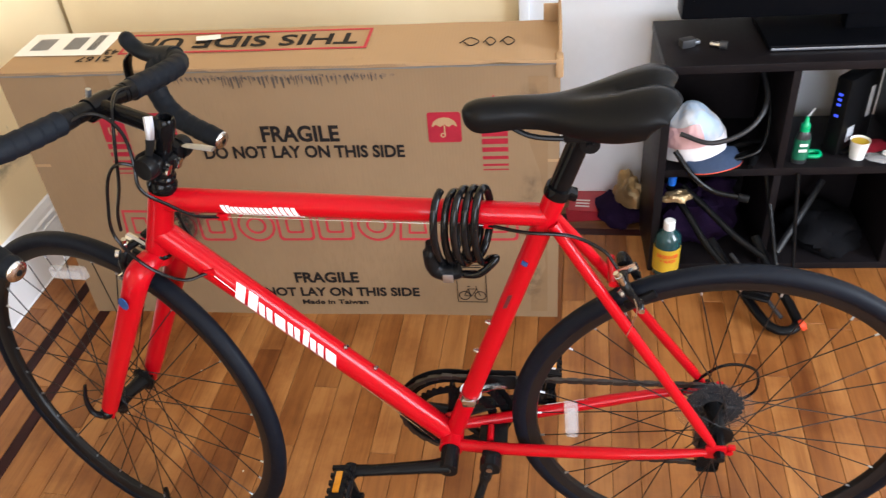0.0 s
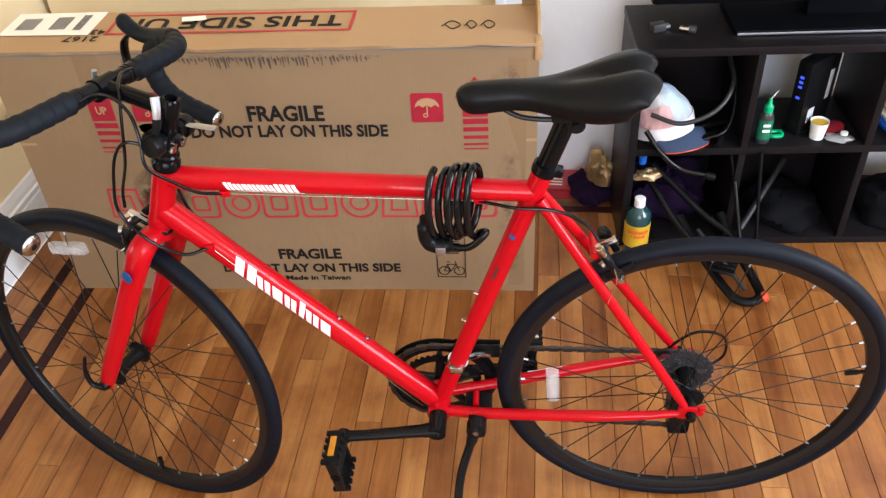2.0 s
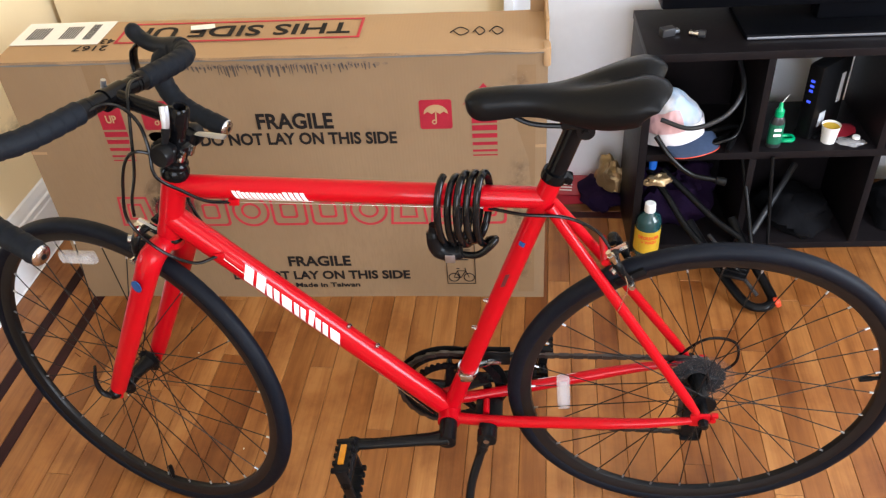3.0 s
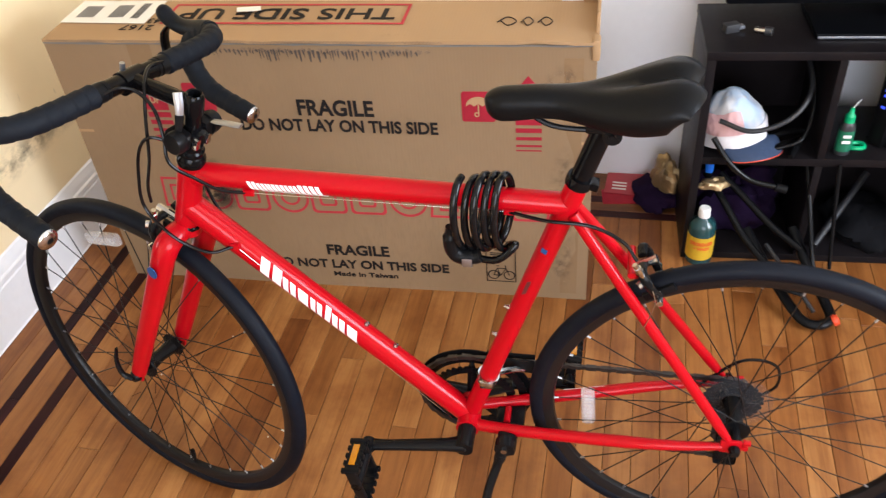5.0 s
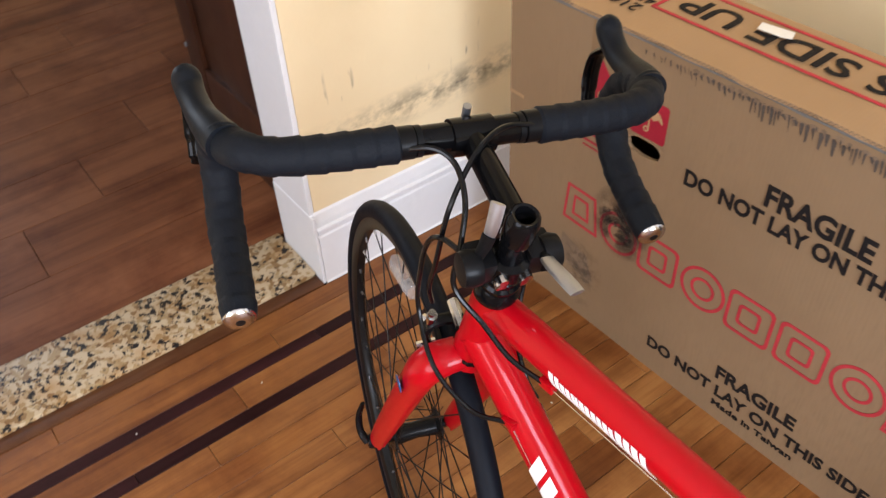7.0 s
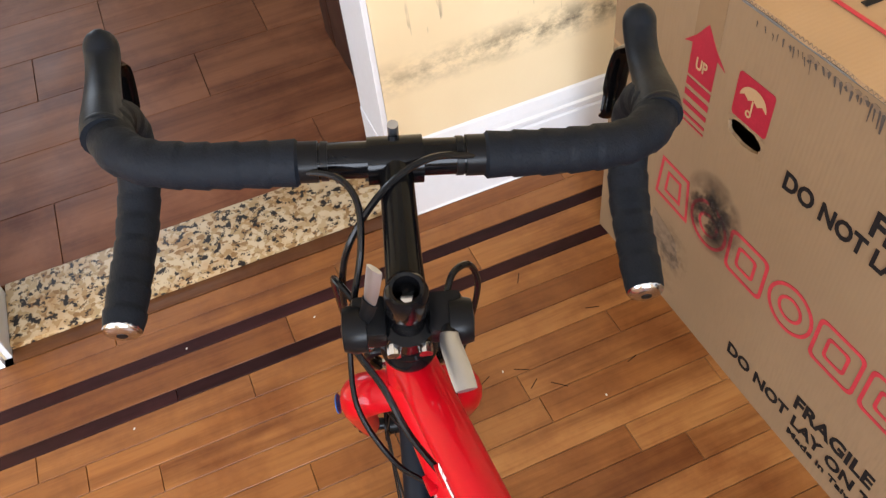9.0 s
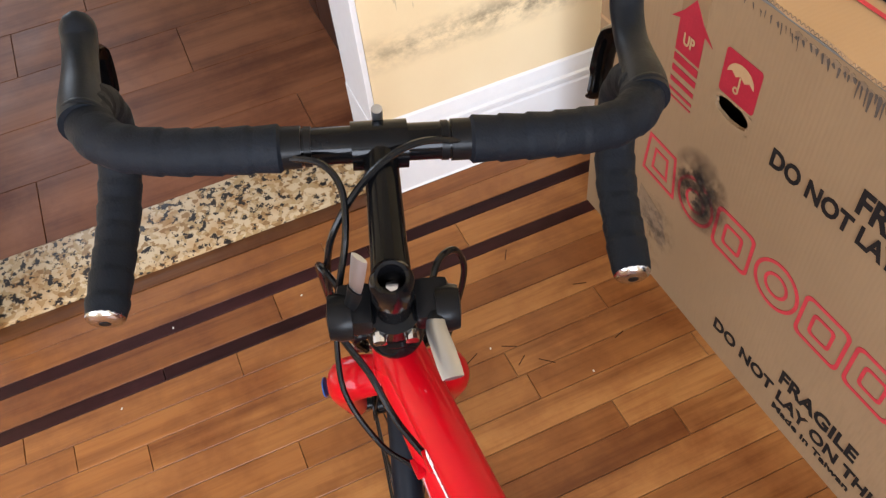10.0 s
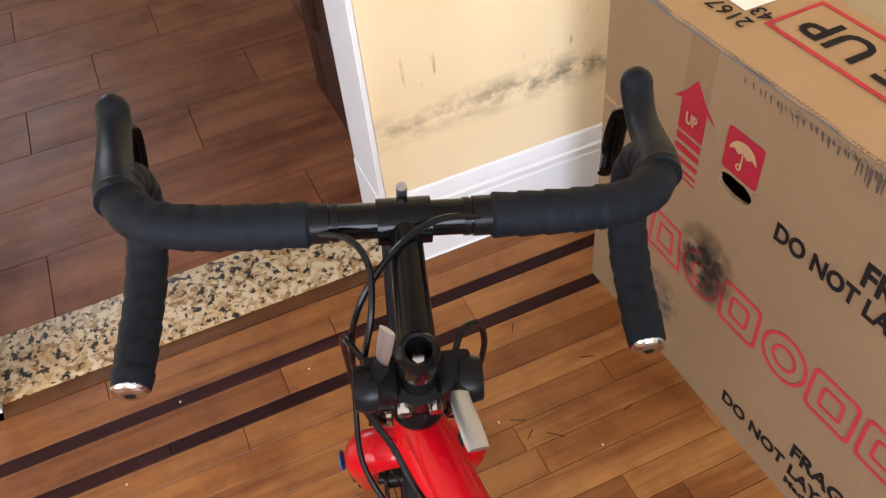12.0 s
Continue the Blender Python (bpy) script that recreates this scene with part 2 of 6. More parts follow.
M_SPOKE = plain("black_spoke", (0.007, 0.006, 0.0055), 0.4, 0.0, spec=0.2)
M_BLACK = plain("black_satin_alloy", (0.005, 0.005, 0.0055), 0.26, 0.0, vary=0.1, spec=0.12)
M_GLOSSBLACK = plain("black_gloss_alloy", (0.003, 0.003, 0.0035), 0.15, 0.0, vary=0.1, spec=0.12)
M_PLASTIC = plain("black_plastic", (0.005, 0.005, 0.0055), 0.3, vary=0.12, spec=0.1)
M_TAPEBAR = plain("dark_cork_bar_tape", (0.0055, 0.0072, 0.0105), 0.62, vary=0.2, scale=25, relief=0.0008, grain=500, spec=0.12)
M_HOOD = plain("rubber_hood", (0.005, 0.0066, 0.0095), 0.45, vary=0.15, scale=20, relief=0.0003, grain=600, spec=0.12)
M_SADDLE = plain("black_vinyl", (0.004, 0.0042, 0.0048), 0.34, vary=0.1, scale=20, relief=0.0003, grain=700, spec=0.11)
M_STEEL = plain("polished_steel", (0.5, 0.5, 0.5), 0.2, 1.0, vary=0.06, scale=30)
M_SILVER = plain("brushed_silver", (0.36, 0.375, 0.41), 0.4, 1.0, vary=0.03, scale=6)
M_CHAIN = plain("oily_steel_chain", (0.06, 0.053, 0.05), 0.4, 0.8, vary=0.2, scale=60, spec=0.3)
M_REFLECT = plain("white_reflector", (0.6, 0.6, 0.62), 0.18, vary=0.1, scale=60, coat=0.3, alpha=0.34)
M_AMBER = plain("amber_reflector", (0.42, 0.16, 0.006), 0.2, vary=0.2, scale=80, coat=0.5)
M_CABLE = plain("black_cable_housing", (0.004, 0.004, 0.0045), 0.2, vary=0.1, spec=0.2)
M_LOCK = plain("black_lock_vinyl", (0.004, 0.004, 0.0045), 0.17, vary=0.1, spec=0.2)
M_COG = plain("black_steel_sprocket", (0.008, 0.0075, 0.0075), 0.35, 0.0, vary=0.15, scale=40, spec=0.12)
M_DISC = plain("smoky_plastic_disc", (0.1, 0.1, 0.11), 0.25, vary=0.1, alpha=0.1, spec=0.12)
M_ESPRESSO = plain("espresso_laminate", (0.0085, 0.007, 0.0078), 0.38, vary=0.2, scale=10, spec=0.09)
M_SCREEN = plain("glossy_black_plastic", (0.0028, 0.003, 0.004), 0.3, vary=0.05, spec=0.035)


# ---- builders ----
def link_mesh(name, bm, material, smooth=True):
    me = bpy.data.meshes.new(name)
    bm.normal_update()
    bm.to_mesh(me)
    bm.free()
    me.materials.append(material)
    if smooth:
        for p in me.polygons:
            p.use_smooth = True
        me.set_sharp_from_angle(angle=radians(38))
    return new(name, me)


def part(name, bm, material, parent, label="", smooth=True):
    ob = link_mesh(name, bm, material, smooth)
    ob.parent = parent
    return tagged(ob, label)


def thing(name, m, label, category, group="", kind=""):
    ob = new(name)
    ob.empty_display_size = 0.05
    ob.matrix_world = m
    return tagged(ob, label, category, group, kind)


def holder(name, parent, label=""):
    ob = new(name)
    ob.empty_display_size = 0.03
    ob.parent = parent
    return tagged(ob, label)


def rbox(lo, hi, bevel=0.003, m=None, segs=2):
    bm = bmesh.new()
    lo, hi = Vector(lo), Vector(hi)
    bmesh.ops.create_cube(bm, size=1, matrix=Matrix.Translation((lo + hi) / 2) @ Matrix.Diagonal((*(hi - lo), 1)))
    if bevel:
        bmesh.ops.bevel(bm, geom=bm.edges[:], offset=bevel, segments=segs, affect="EDGES", profile=0.6)
    if m is not None:
        bmesh.ops.transform(bm, matrix=m, verts=bm.verts)
    return bm


def joined(*bms):
    out = bmesh.new()
    for b in bms:
        me = bpy.data.meshes.new("tmp")
        b.to_mesh(me)
        b.free()
        out.from_mesh(me)
        bpy.data.meshes.remove(me)
    return out


def curve_points(pts, steps=6, closed=False):
    """Catmull-Rom through the points."""
    P = [Vector(p) for p in pts]
    n = len(P)
    out = []
    for i in range(n if closed else n - 1):
        a, b = P[i], P[(i + 1) % n]
        p0 = P[i - 1] if closed or i else a * 2 - b
        p3 = P[(i + 2) % n] if closed or i + 2 < n else b * 2 - a
        for k in range(steps):
            t = k / steps
            out.append(0.5 * ((2 * a) + (b - p0) * t + (2 * p0 - 5 * a + 4 * b - p3) * t * t + (3 * a - p0 - 3 * b + p3) * t ** 3))
    if not closed:
        out.append(P[-1])
    return out


def tube(pts, r, n=12, closed=False, caps=True, flat=1.0):
    """A round bar swept along points; r is one radius or one for each point."""
    P = [Vector(p) for p in pts]
    R = [r] * len(P) if isinstance(r, (int, float)) else list(r)
    bm = bmesh.new()
    rings, side = [], None
    for i, p in enumerate(P):
        if closed:
            d = P[(i + 1) % len(P)] - P[i - 1]
        else:
            d = P[min(i + 1, len(P) - 1)] - P[max(i - 1, 0)]
        d.normalize()
        if side is None:
            side = d.orthogonal().normalized() if abs(d.z) > 0.9 else d.cross(Vector((0, 0, 1))).normalized()
        side = (side - d * side.dot(d)).normalized()
        up = d.cross(side)
        rings.append([bm.verts.new(p + R[i] * (math.cos(a) * side + flat * math.sin(a) * up)) for a in (2 * math.pi * k / n for k in range(n))])
    for i in range(len(P) if closed else len(P) - 1):
        A, B = rings[i], rings[(i + 1) % len(P)]
        for k in range(n):
            bm.faces.new((A[k], A[(k + 1) % n], B[(k + 1) % n], B[k]))
    if caps and not closed:
        bm.faces.new(list(reversed(rings[0])))
        bm.faces.new(rings[-1])
    bmesh.ops.recalc_face_normals(bm, faces=bm.faces)
    return bm


def rod(a, b, r, n=10, r2=None):
    return tube([a, b], [r, r if r2 is None else r2], n)


def lathe(profile, n=24, m=None, closed=False):
    """Turns (radius, height) pairs about z."""
    bm = bmesh.new()
    rings = []
    for r, h in profile:
        if r < 1e-6:
            rings.append([bm.verts.new((0, 0, h))])
        else:
            rings.append([bm.verts.new((r * math.cos(2 * math.pi * k / n), r * math.sin(2 * math.pi * k / n), h)) for k in range(n)])
    pairs = list(zip(rings, rings[1:])) + ([(rings[-1], rings[0])] if closed else [])
    for A, B in pairs:
        for k in range(n):
            j = (k + 1) % n
            if len(A) == 1 and len(B) > 1:
                bm.faces.new((A[0], B[j], B[k]))
            elif len(B) == 1 and len(A) > 1:
                bm.faces.new((A[k], A[j], B[0]))
            elif len(A) > 1:
                bm.faces.new((A[k], A[j], B[j], B[k]))
    bmesh.ops.recalc_face_normals(bm, faces=bm.faces)
    if m is not None:
        bmesh.ops.transform(bm, matrix=m, verts=bm.verts)
    return bm


def prism(outline, thick, m=None):
    """A plate: a flat outline in x and z, its face towards -y."""
    bm = bmesh.new()
    a = [bm.verts.new((x, 0, z)) for x, z in outline]
    b = [bm.verts.new((x, thick, z)) for x, z in outline]
    bm.faces.new(a)
    bm.faces.new(list(reversed(b)))
    for i in range(len(a)):
        j = (i + 1) % len(a)
        bm.faces.new((a[j], a[i], b[i], b[j]))
    bmesh.ops.recalc_face_normals(bm, faces=bm.faces)
    if m is not None:
        bmesh.ops.transform(bm, matrix=m, verts=bm.verts)
    return bm


def ring_plate(outer, inner, thick):
    bm = bmesh.new()
    n = len(outer)
    rows = [[bm.verts.new((x, y, z)) for x, z in ol] for ol in (outer, inner) for y in (0, thick)]
    o0, o1, i0, i1 = rows
    for k in range(n):
        j = (k + 1) % n
        bm.faces.new((o0[k], o0[j], i0[j], i0[k]))
        bm.faces.new((o1[j], o1[k], i1[k], i1[j]))
        bm.faces.new((o0[j], o0[k], o1[k], o1[j]))
        bm.faces.new((i0[k], i0[j], i1[j], i1[k]))
    bmesh.ops.recalc_face_normals(bm, faces=bm.faces)
    return bm


def ellipse(cx, cz, rx, rz, n=28):
    return [(cx + rx * math.cos(2 * math.pi * k / n), cz + rz * math.sin(2 * math.pi * k / n)) for k in range(n)]


def lettering(text, x0, z0, w, h, bold=0.018):
    """Flat letters that fill w by h in x and z, facing -y."""
    cu = bpy.data.curves.new("letters", "FONT")
    cu.body, cu.offset, cu.extrude, cu.resolution_u = text, bold, 0.001, 3
    ob = bpy.data.objects.new("letters", cu)
    scene.collection.objects.link(ob)
    bpy.context.view_layer.update()
    me = bpy.data.meshes.new_from_object(ob.evaluated_get(bpy.context.evaluated_depsgraph_get()))
    bpy.data.objects.remove(ob)
    bm = bmesh.new()
    bm.from_mesh(me)
    bpy.data.meshes.remove(me)
    xs, ys = [v.co.x for v in bm.verts], [v.co.y for v in bm.verts]
    a, c, sx, sy = min(xs), min(ys), max(xs) - min(xs), max(ys) - min(ys)
    for v in bm.verts:
        v.co = Vector((x0 + (v.co.x - a) / sx * w, -v.co.z * 0.4, z0 + (v.co.y - c) / sy * h))
    return bm


def words(bm, gap):
    """Splits flat lettering into its words, wherever it leaves a gap along x."""
    spans = sorted((min(v.co.x for v in f.verts), max(v.co.x for v in f.verts)) for f in bm.faces)
    cuts, reach = [], spans[0][1]
    for a, b in spans:
        if a - reach > gap:
            cuts.append((a + reach) / 2)
        reach = max(reach, b)
    out = []
    for lo, hi in zip([-9e9] + cuts, cuts + [9e9]):
        one = bm.copy()
        bmesh.ops.delete(one, geom=[v for v in one.verts if not lo < v.co.x < hi], context="VERTS")
        out.append(one)
    bm.free()
    return out


# ---- the room ----
def piece(name, bm, material, label, category, kind="structure", smooth=False):
    ob = link_mesh(name, bm, material, smooth)
    ob.matrix_world = ROOM
    return tagged(ob, label, category, kind=kind)


def slab(lo, hi):
    return rbox(lo, hi, 0)


floor = piece("floor", slab((0.0, -3.2, -0.06), (4.2, 0.985, -0.0065)), M_GAP, "honey oak strip floor with two dark inlaid border lines", "floor")
kitchen_floor = piece("kitchen_floor", slab((-2.9, -2.6, -0.06), (-0.192, 1.6, 0.003)), M_GROUT, "brown wood-look tile floor of the next room", "floor")
wall_back = piece("wall_back", slab((0.0, 0.985, 0), (4.2, 1.10, 2.6)), M_WALL, "cream yellow painted plaster wall behind the carton", "wall")
wall_doorway = piece("wall_doorway", joined(slab((-0.176, 0.006, 0), (-0.018, 1.1, 2.6))), M_SCUFF, "cream yellow wall beside the doorway with black scuffs", "wall")
wall_doorway_far = piece("wall_doorway_far", slab((-0.19, -3.3, 0), (-0.018, -0.846, 2.6)), M_WALL, "cream yellow painted wall past the doorway", "wall")
piece("wall_over_doorway", slab((-0.19, -0.846, 2.05), (-0.018, 0.006, 2.6)), M_WALL, "cream yellow wall over the doorway", "wall")


def wall_with_window(name, lo, hi, a, b, axis):
    """A wall box with one opening from a to b (along the wall) between 0.75 and 2.25 m."""
    parts = []
    i = 0 if axis == "x" else 1
    for s, e, z0, z1 in ((lo[i], a, 0, 2.6), (b, hi[i], 0, 2.6), (a, b, 0, 0.75), (a, b, 2.25, 2.6)):
        l, h = list(lo), list(hi)
        l[i], h[i], l[2], h[2] = s, e, z0, z1
        parts.append(slab(l, h))
    return piece(name, joined(*parts), M_WALL, "plain cream painted wall with a window opening", "wall")


wall_with_window("wall_south", (-0.19, -3.3, 0), (4.3, -3.2, 2.6), 0.95, 2.85, "x")
wall_with_window("wall_east", (4.2, -3.2, 0), (4.3, 1.1, 2.6), -1.75, -0.25, "y")
piece("ceiling", slab((-0.19, -3.3, 2.6), (4.3, 1.1, 2.7)), M_CEIL, "plain white plaster ceiling", "ceiling")
wall_with_window("kitchen_wall_west", (-3.0, -2.6, 0), (-2.9, 1.6, 2.6), -1.7, -0.7, "y")
piece("kitchen_wall_north", slab((-3.0, 1.6, 0), (-0.19, 1.7, 2.6)), M_CEIL, "plain white wall of the next room", "wall")
piece("kitchen_wall_south", slab((-3.0, -2.7, 0), (-0.19, -2.6, 2.6)), M_CEIL, "plain white wall of the next room", "wall")
piece("kitchen_ceiling", slab((-3.0, -2.7, 2.6), (-0.19, 1.7, 2.7)), M_CEIL, "plain white ceiling of the next room", "ceiling")


def skirting(length):
    """Moulded board: tall flat, groove, bead and sloped cap."""
    prof = [(0, 0), (-0.004, 0.004), (-0.004, 0.132), (-0.0065, 0.136), (-0.0065, 0.141), (-0.003, 0.146), (-0.003, 0.154), (-0.008, 0.158), (-0.009, 0.17), (-0.014, 0.19), (-0.018, 0.195), (-0.018, 0)]
    bm = bmesh.new()
    a = [bm.verts.new((u, 0, z)) for u, z in prof]
    b = [bm.verts.new((u, length, z)) for u, z in prof]
    bm.faces.new(a)
    bm.faces.new(list(reversed(b)))
    for i in range(len(a)):
        j = (i + 1) % len(a)
        bm.faces.new((a[i], a[j], b[j], b[i]))
    bmesh.ops.recalc_face_normals(bm, faces=bm.faces)
    return bm


piece("baseboard", skirting(0.98), M_WHITE, "tall white moulded baseboard under the scuffed wall", "baseboard")
far = piece("baseboard", skirting(2.2), M_WHITE, "tall white moulded baseboard past the doorway", "baseboard")
far.matrix_world = ROOM @ pose(0, -3.05, 0)
piece("door_jamb", joined(rbox((-0.18, -0.006, 0), (-0.0175, 0.0055, 2.05), 0.0015), rbox((-0.18, -0.008, 0.0), (-0.004, -0.0015, 0.19), 0.001)),
      M_WHITE, "white painted door jamb, chipped along its edge", "door frame")
piece("door_jamb", rbox((-0.194, -0.8455, 0), (-0.0175, -0.834, 2.05), 0.0015), M_WHITE, "white painted door jamb across the doorway", "door frame")
# a white boarded section of the back wall
panel = thing("wall_panel", ROOM, "white painted panelling on the back wall behind the shelf", "panel", kind="structure")
part("board", rbox((1.318, 0.962, 0.0), (3.3, 0.9855, 2.3), 0.003), M_BLUEWHITE, panel)
part("edge_trim", rbox((1.3, 0.95, 0.0), (1.327, 0.9855, 2.3), 0.004), M_BLUEWHITE, panel)

# threshold between the rooms
piece("threshold", rbox((-0.215, -0.8335, -0.01), (-0.036, -0.0085, 0.013), 0.004), M_GRANITE, "beige and black speckled granite door threshold", "threshold", smooth=True)
piece("threshold_nosing", rbox((-0.0365, -0.8335, -0.012), (-0.0005, -0.0085, 0.003), 0.003), M_OAKTRIM, "dark wooden strip along the granite threshold", "trim", smooth=True)

# half-open door of the next room, seen past the jamb
door = thing("door_1", ROOM @ pose(-0.215, 0.062, 0.012), "dark stained wooden door standing open into the kitchen", "door", kind="structure")
part("stile", rbox((-0.54, 0, 0), (-0.45, 0.038, 2.0), 0.003), M_DARKWOOD, door)
part("stile", rbox((-0.10, 0, 0), (-0.0, 0.038, 2.0), 0.003), M_DARKWOOD, door)
part("rail", rbox((-0.4505, 0.001, 0.0), (-0.0995, 0.037, 0.22), 0.003), M_DARKWOOD, door)
part("rail", rbox((-0.4505, 0.001, 0.9), (-0.0995, 0.037, 1.05), 0.003), M_DARKWOOD, door)
part("panel", rbox((-0.4505, 0.012, 0.2195), (-0.0995, 0.027, 0.9005), 0.002), M_DARKWOOD, door)
part("panel", rbox((-0.4505, 0.012, 1.0495), (-0.0995, 0.027, 2.0), 0.002), M_DARKWOOD, door)
part("hinge", joined(rbox((-0.545, -0.004, 0.25), (-0.536, 0.01, 0.262), 0.002)), M_SILVER, door, "small metal plate on the door edge")

# white appliance at the far side of the kitchen
stove = thing("kitchen_appliance", ROOM @ pose(-2.13, 0.52, 0.006), "white enamel kitchen range with a dark toe gap", "appliance")
M_ENAMEL = plain("white_enamel", (0.78, 0.79, 0.8), 0.2, vary=0.03)
part("body", rbox((-0.6, -0.38, 0.07), (0.0, 0.38, 0.9), 0.008), M_ENAMEL, stove)
part("drawer_front", rbox((-0.001, -0.375, 0.085), (0.022, 0.375, 0.27), 0.006), M_ENAMEL, stove)
part("oven_door", rbox((-0.001, -0.375, 0.28), (0.03, 0.375, 0.78), 0.006), M_ENAMEL, stove)
part("drawer_handle", rbox((0.021, -0.25, 0.235), (0.04, 0.25, 0.255), 0.004), M_PRINT_GREY, stove, "grey grip slot")
part("plinth", rbox((-0.58, -0.36, 0), (-0.03, 0.36, 0.071), 0.003), M_PLASTIC, stove, "dark recessed plinth")


# ---- the carton ----
CW, CD, CH = 1.22, 0.2, 0.69


def bow(x, z):
    return -0.004 * math.sin(math.pi * min(max(x / CW, 0), 1)) * math.sin(math.pi * min(max(z / CH, 0), 1)) + 0.0015 * math.sin(9 * x + 5 * z)


def on_front(bm, lift=0.0012):
    for v in bm.verts:
        v.co.y += bow(v.co.x, v.co.z) - lift
    return bm


def front_panel():
    bm = bmesh.new()
    xs = [0, 0.06, 0.12, 0.18, 0.24, 0.297, 0.374] + [0.374 + (CW - 0.374) * k / 14 for k in range(1, 15)]
    zs = [0, 0.08, 0.16, 0.24, 0.32, 0.4, 0.481, 0.516, 0.57, 0.63, CH]
    grid = [[bm.verts.new((x, bow(x, z), z)) for x in xs] for z in zs]
    for j in range(len(zs) - 1):
        for i in range(len(xs) - 1):
            if (i, j) != (5, 6):
                bm.faces.new((grid[j][i], grid[j][i + 1], grid[j + 1][i + 1], grid[j + 1][i]))
    cx, cz, hx, hz = 0.3355, 0.4985, 0.0385, 0.0175
    n = 32
    outer, inner, back = [], [], []
    for k in range(n):
        a = 2 * math.pi * (k + 0.5) / n
        c, s = math.cos(a), math.sin(a)
        q = 1 / max(abs(c), abs(s))
        wob = 1 + 0.03 * math.sin(7 * a) + 0.03 * math.sin(11 * a + 1)
        px, pz = cx + hx * c * q, cz + hz * s * q
        ex = (abs(c) ** 0.8) * math.copysign(1, c) * 0.9 * wob
        ez = (abs(s) ** 0.8) * math.copysign(1, s) * 0.92 * wob
        outer.append(bm.verts.new((px, bow(px, pz), pz)))
        inner.append(bm.verts.new((cx + hx * ex, bow(cx, cz), cz + hz * ez)))
        back.append(bm.verts.new((cx + hx * ex, bow(cx, cz) + 0.006, cz + hz * ez)))
    for k in range(n):
        j = (k + 1) % n
        bm.faces.new((outer[k], outer[j], inner[j], inner[k]))
        bm.faces.new((inner[k], inner[j], back[j], back[k]))
    bmesh.ops.recalc_face_normals(bm, faces=bm.faces)
    return bm


carton = thing("bicycle_carton", Matrix.Identity(4), "long brown corrugated cardboard shipping carton, printed and scuffed", "box")
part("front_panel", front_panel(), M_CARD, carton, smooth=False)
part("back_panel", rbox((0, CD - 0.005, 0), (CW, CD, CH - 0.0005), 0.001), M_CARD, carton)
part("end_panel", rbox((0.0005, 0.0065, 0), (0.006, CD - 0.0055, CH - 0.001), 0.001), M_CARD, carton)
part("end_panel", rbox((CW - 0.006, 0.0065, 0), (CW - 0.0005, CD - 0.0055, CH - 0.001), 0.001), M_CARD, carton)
part("base_panel", rbox((0.006, 0.0065, 0.0), (CW - 0.006, CD - 0.0055, 0.005), 0.001), M_CARD, carton)


def lid_panel():
    """The top flap: its front edge is frayed and lifts a little."""
    bm = bmesh.new()
    n, rows = 60, [0.0, 0.02, 0.1, 0.15, CD]
    grids = []
    for dz in (0.006, 0.0):
        g = []
        for y in rows:
            line = []
            for i in range(n + 1):
                x = CW * i / n
                yy = y
                if y == 0.0:
                    yy = -0.003 + 0.0035 * noise.noise((x * 9, 0, 3)) + 0.002 * noise.noise((x * 40, 1, 3))
                z = CH + dz + 0.003 * noise.noise((x * 5, y * 10, 1)) + (0.003 * noise.noise((x * 14, 5, 1)) if y == 0.0 else 0)
                line.append(bm.verts.new((x, yy, z)))
            g.append(line)
        grids.append(g)
    top, low = grids
    for j in range(len(rows) - 1):
        for i in range(n):
            bm.faces.new((top[j][i], top[j][i + 1], top[j + 1][i + 1], top[j + 1][i]))
            bm.faces.new((low[j][i], low[j + 1][i], low[j + 1][i + 1], low[j][i + 1]))
    for i in range(n):
        bm.faces.new((top[0][i], low[0][i], low[0][i + 1], top[0][i + 1]))
        bm.faces.new((top[-1][i], top[-1][i + 1], low[-1][i + 1], low[-1][i]))
    for i in (0, n):
        for j in range(len(rows) - 1):
            bm.faces.new((top[j][i], top[j + 1][i], low[j + 1][i], low[j][i]))
    bmesh.ops.recalc_face_normals(bm, faces=bm.faces)
    return bm


lid = part("top_flap", lid_panel(), M_CARD_BRIGHTENED, carton)
rub = []
rs = random.Random(12)
x = 0.31
while x < 0.86:
    strong = math.sin(math.pi * (x - 0.29) / 0.62)
    w = rs.uniform(0.0015, 0.0065) * (0.5 + 0.7 * strong)
    z0 = CH - 0.013 - rs.uniform(0, 0.006)
    h = rs.uniform(0.006, 0.024) * (0.4 + 0.8 * strong)
    lean = rs.uniform(0.0, 0.003)
    rub.append(prism([(x, z0 - rs.uniform(0, 0.004)), (x + w * 0.5, z0), (x + w, z0 - rs.uniform(0, 0.005)), (x + w * 0.8 + lean, z0 - h), (x + w * 0.4 + lean, z0 - h * rs.uniform(0.7, 1.1))], 0.0004))
    x += w + rs.uniform(0.0005, 0.006) / (0.3 + strong)
smear = []
x = 0.4
while x < 0.87:
    w, h = rs.uniform(0.006, 0.016), rs.uniform(0.006, 0.017)
    z0 = CH - 0.01 - rs.uniform(0, 0.005)
    smear.append(prism([(x, z0 - 0.003), (x + w * 0.4, z0), (x + w, z0 - 0.002), (x + w * 0.95, z0 - h * 0.8), (x + w * 0.5, z0 - h), (x + w * 0.15, z0 - h * 0.7)], 0.0003))
    x += w + rs.uniform(0.0, 0.006)
part("scraped_edge", on_front(joined(*smear), 0.0006), M_HOLE_EDGE, carton, "board scuffed dark under the front edge", smooth=False)
part("scraped_edge", on_front(joined(*rub), 0.0012), M_SOOT, carton, "black rubbed strokes under the front edge", smooth=False)
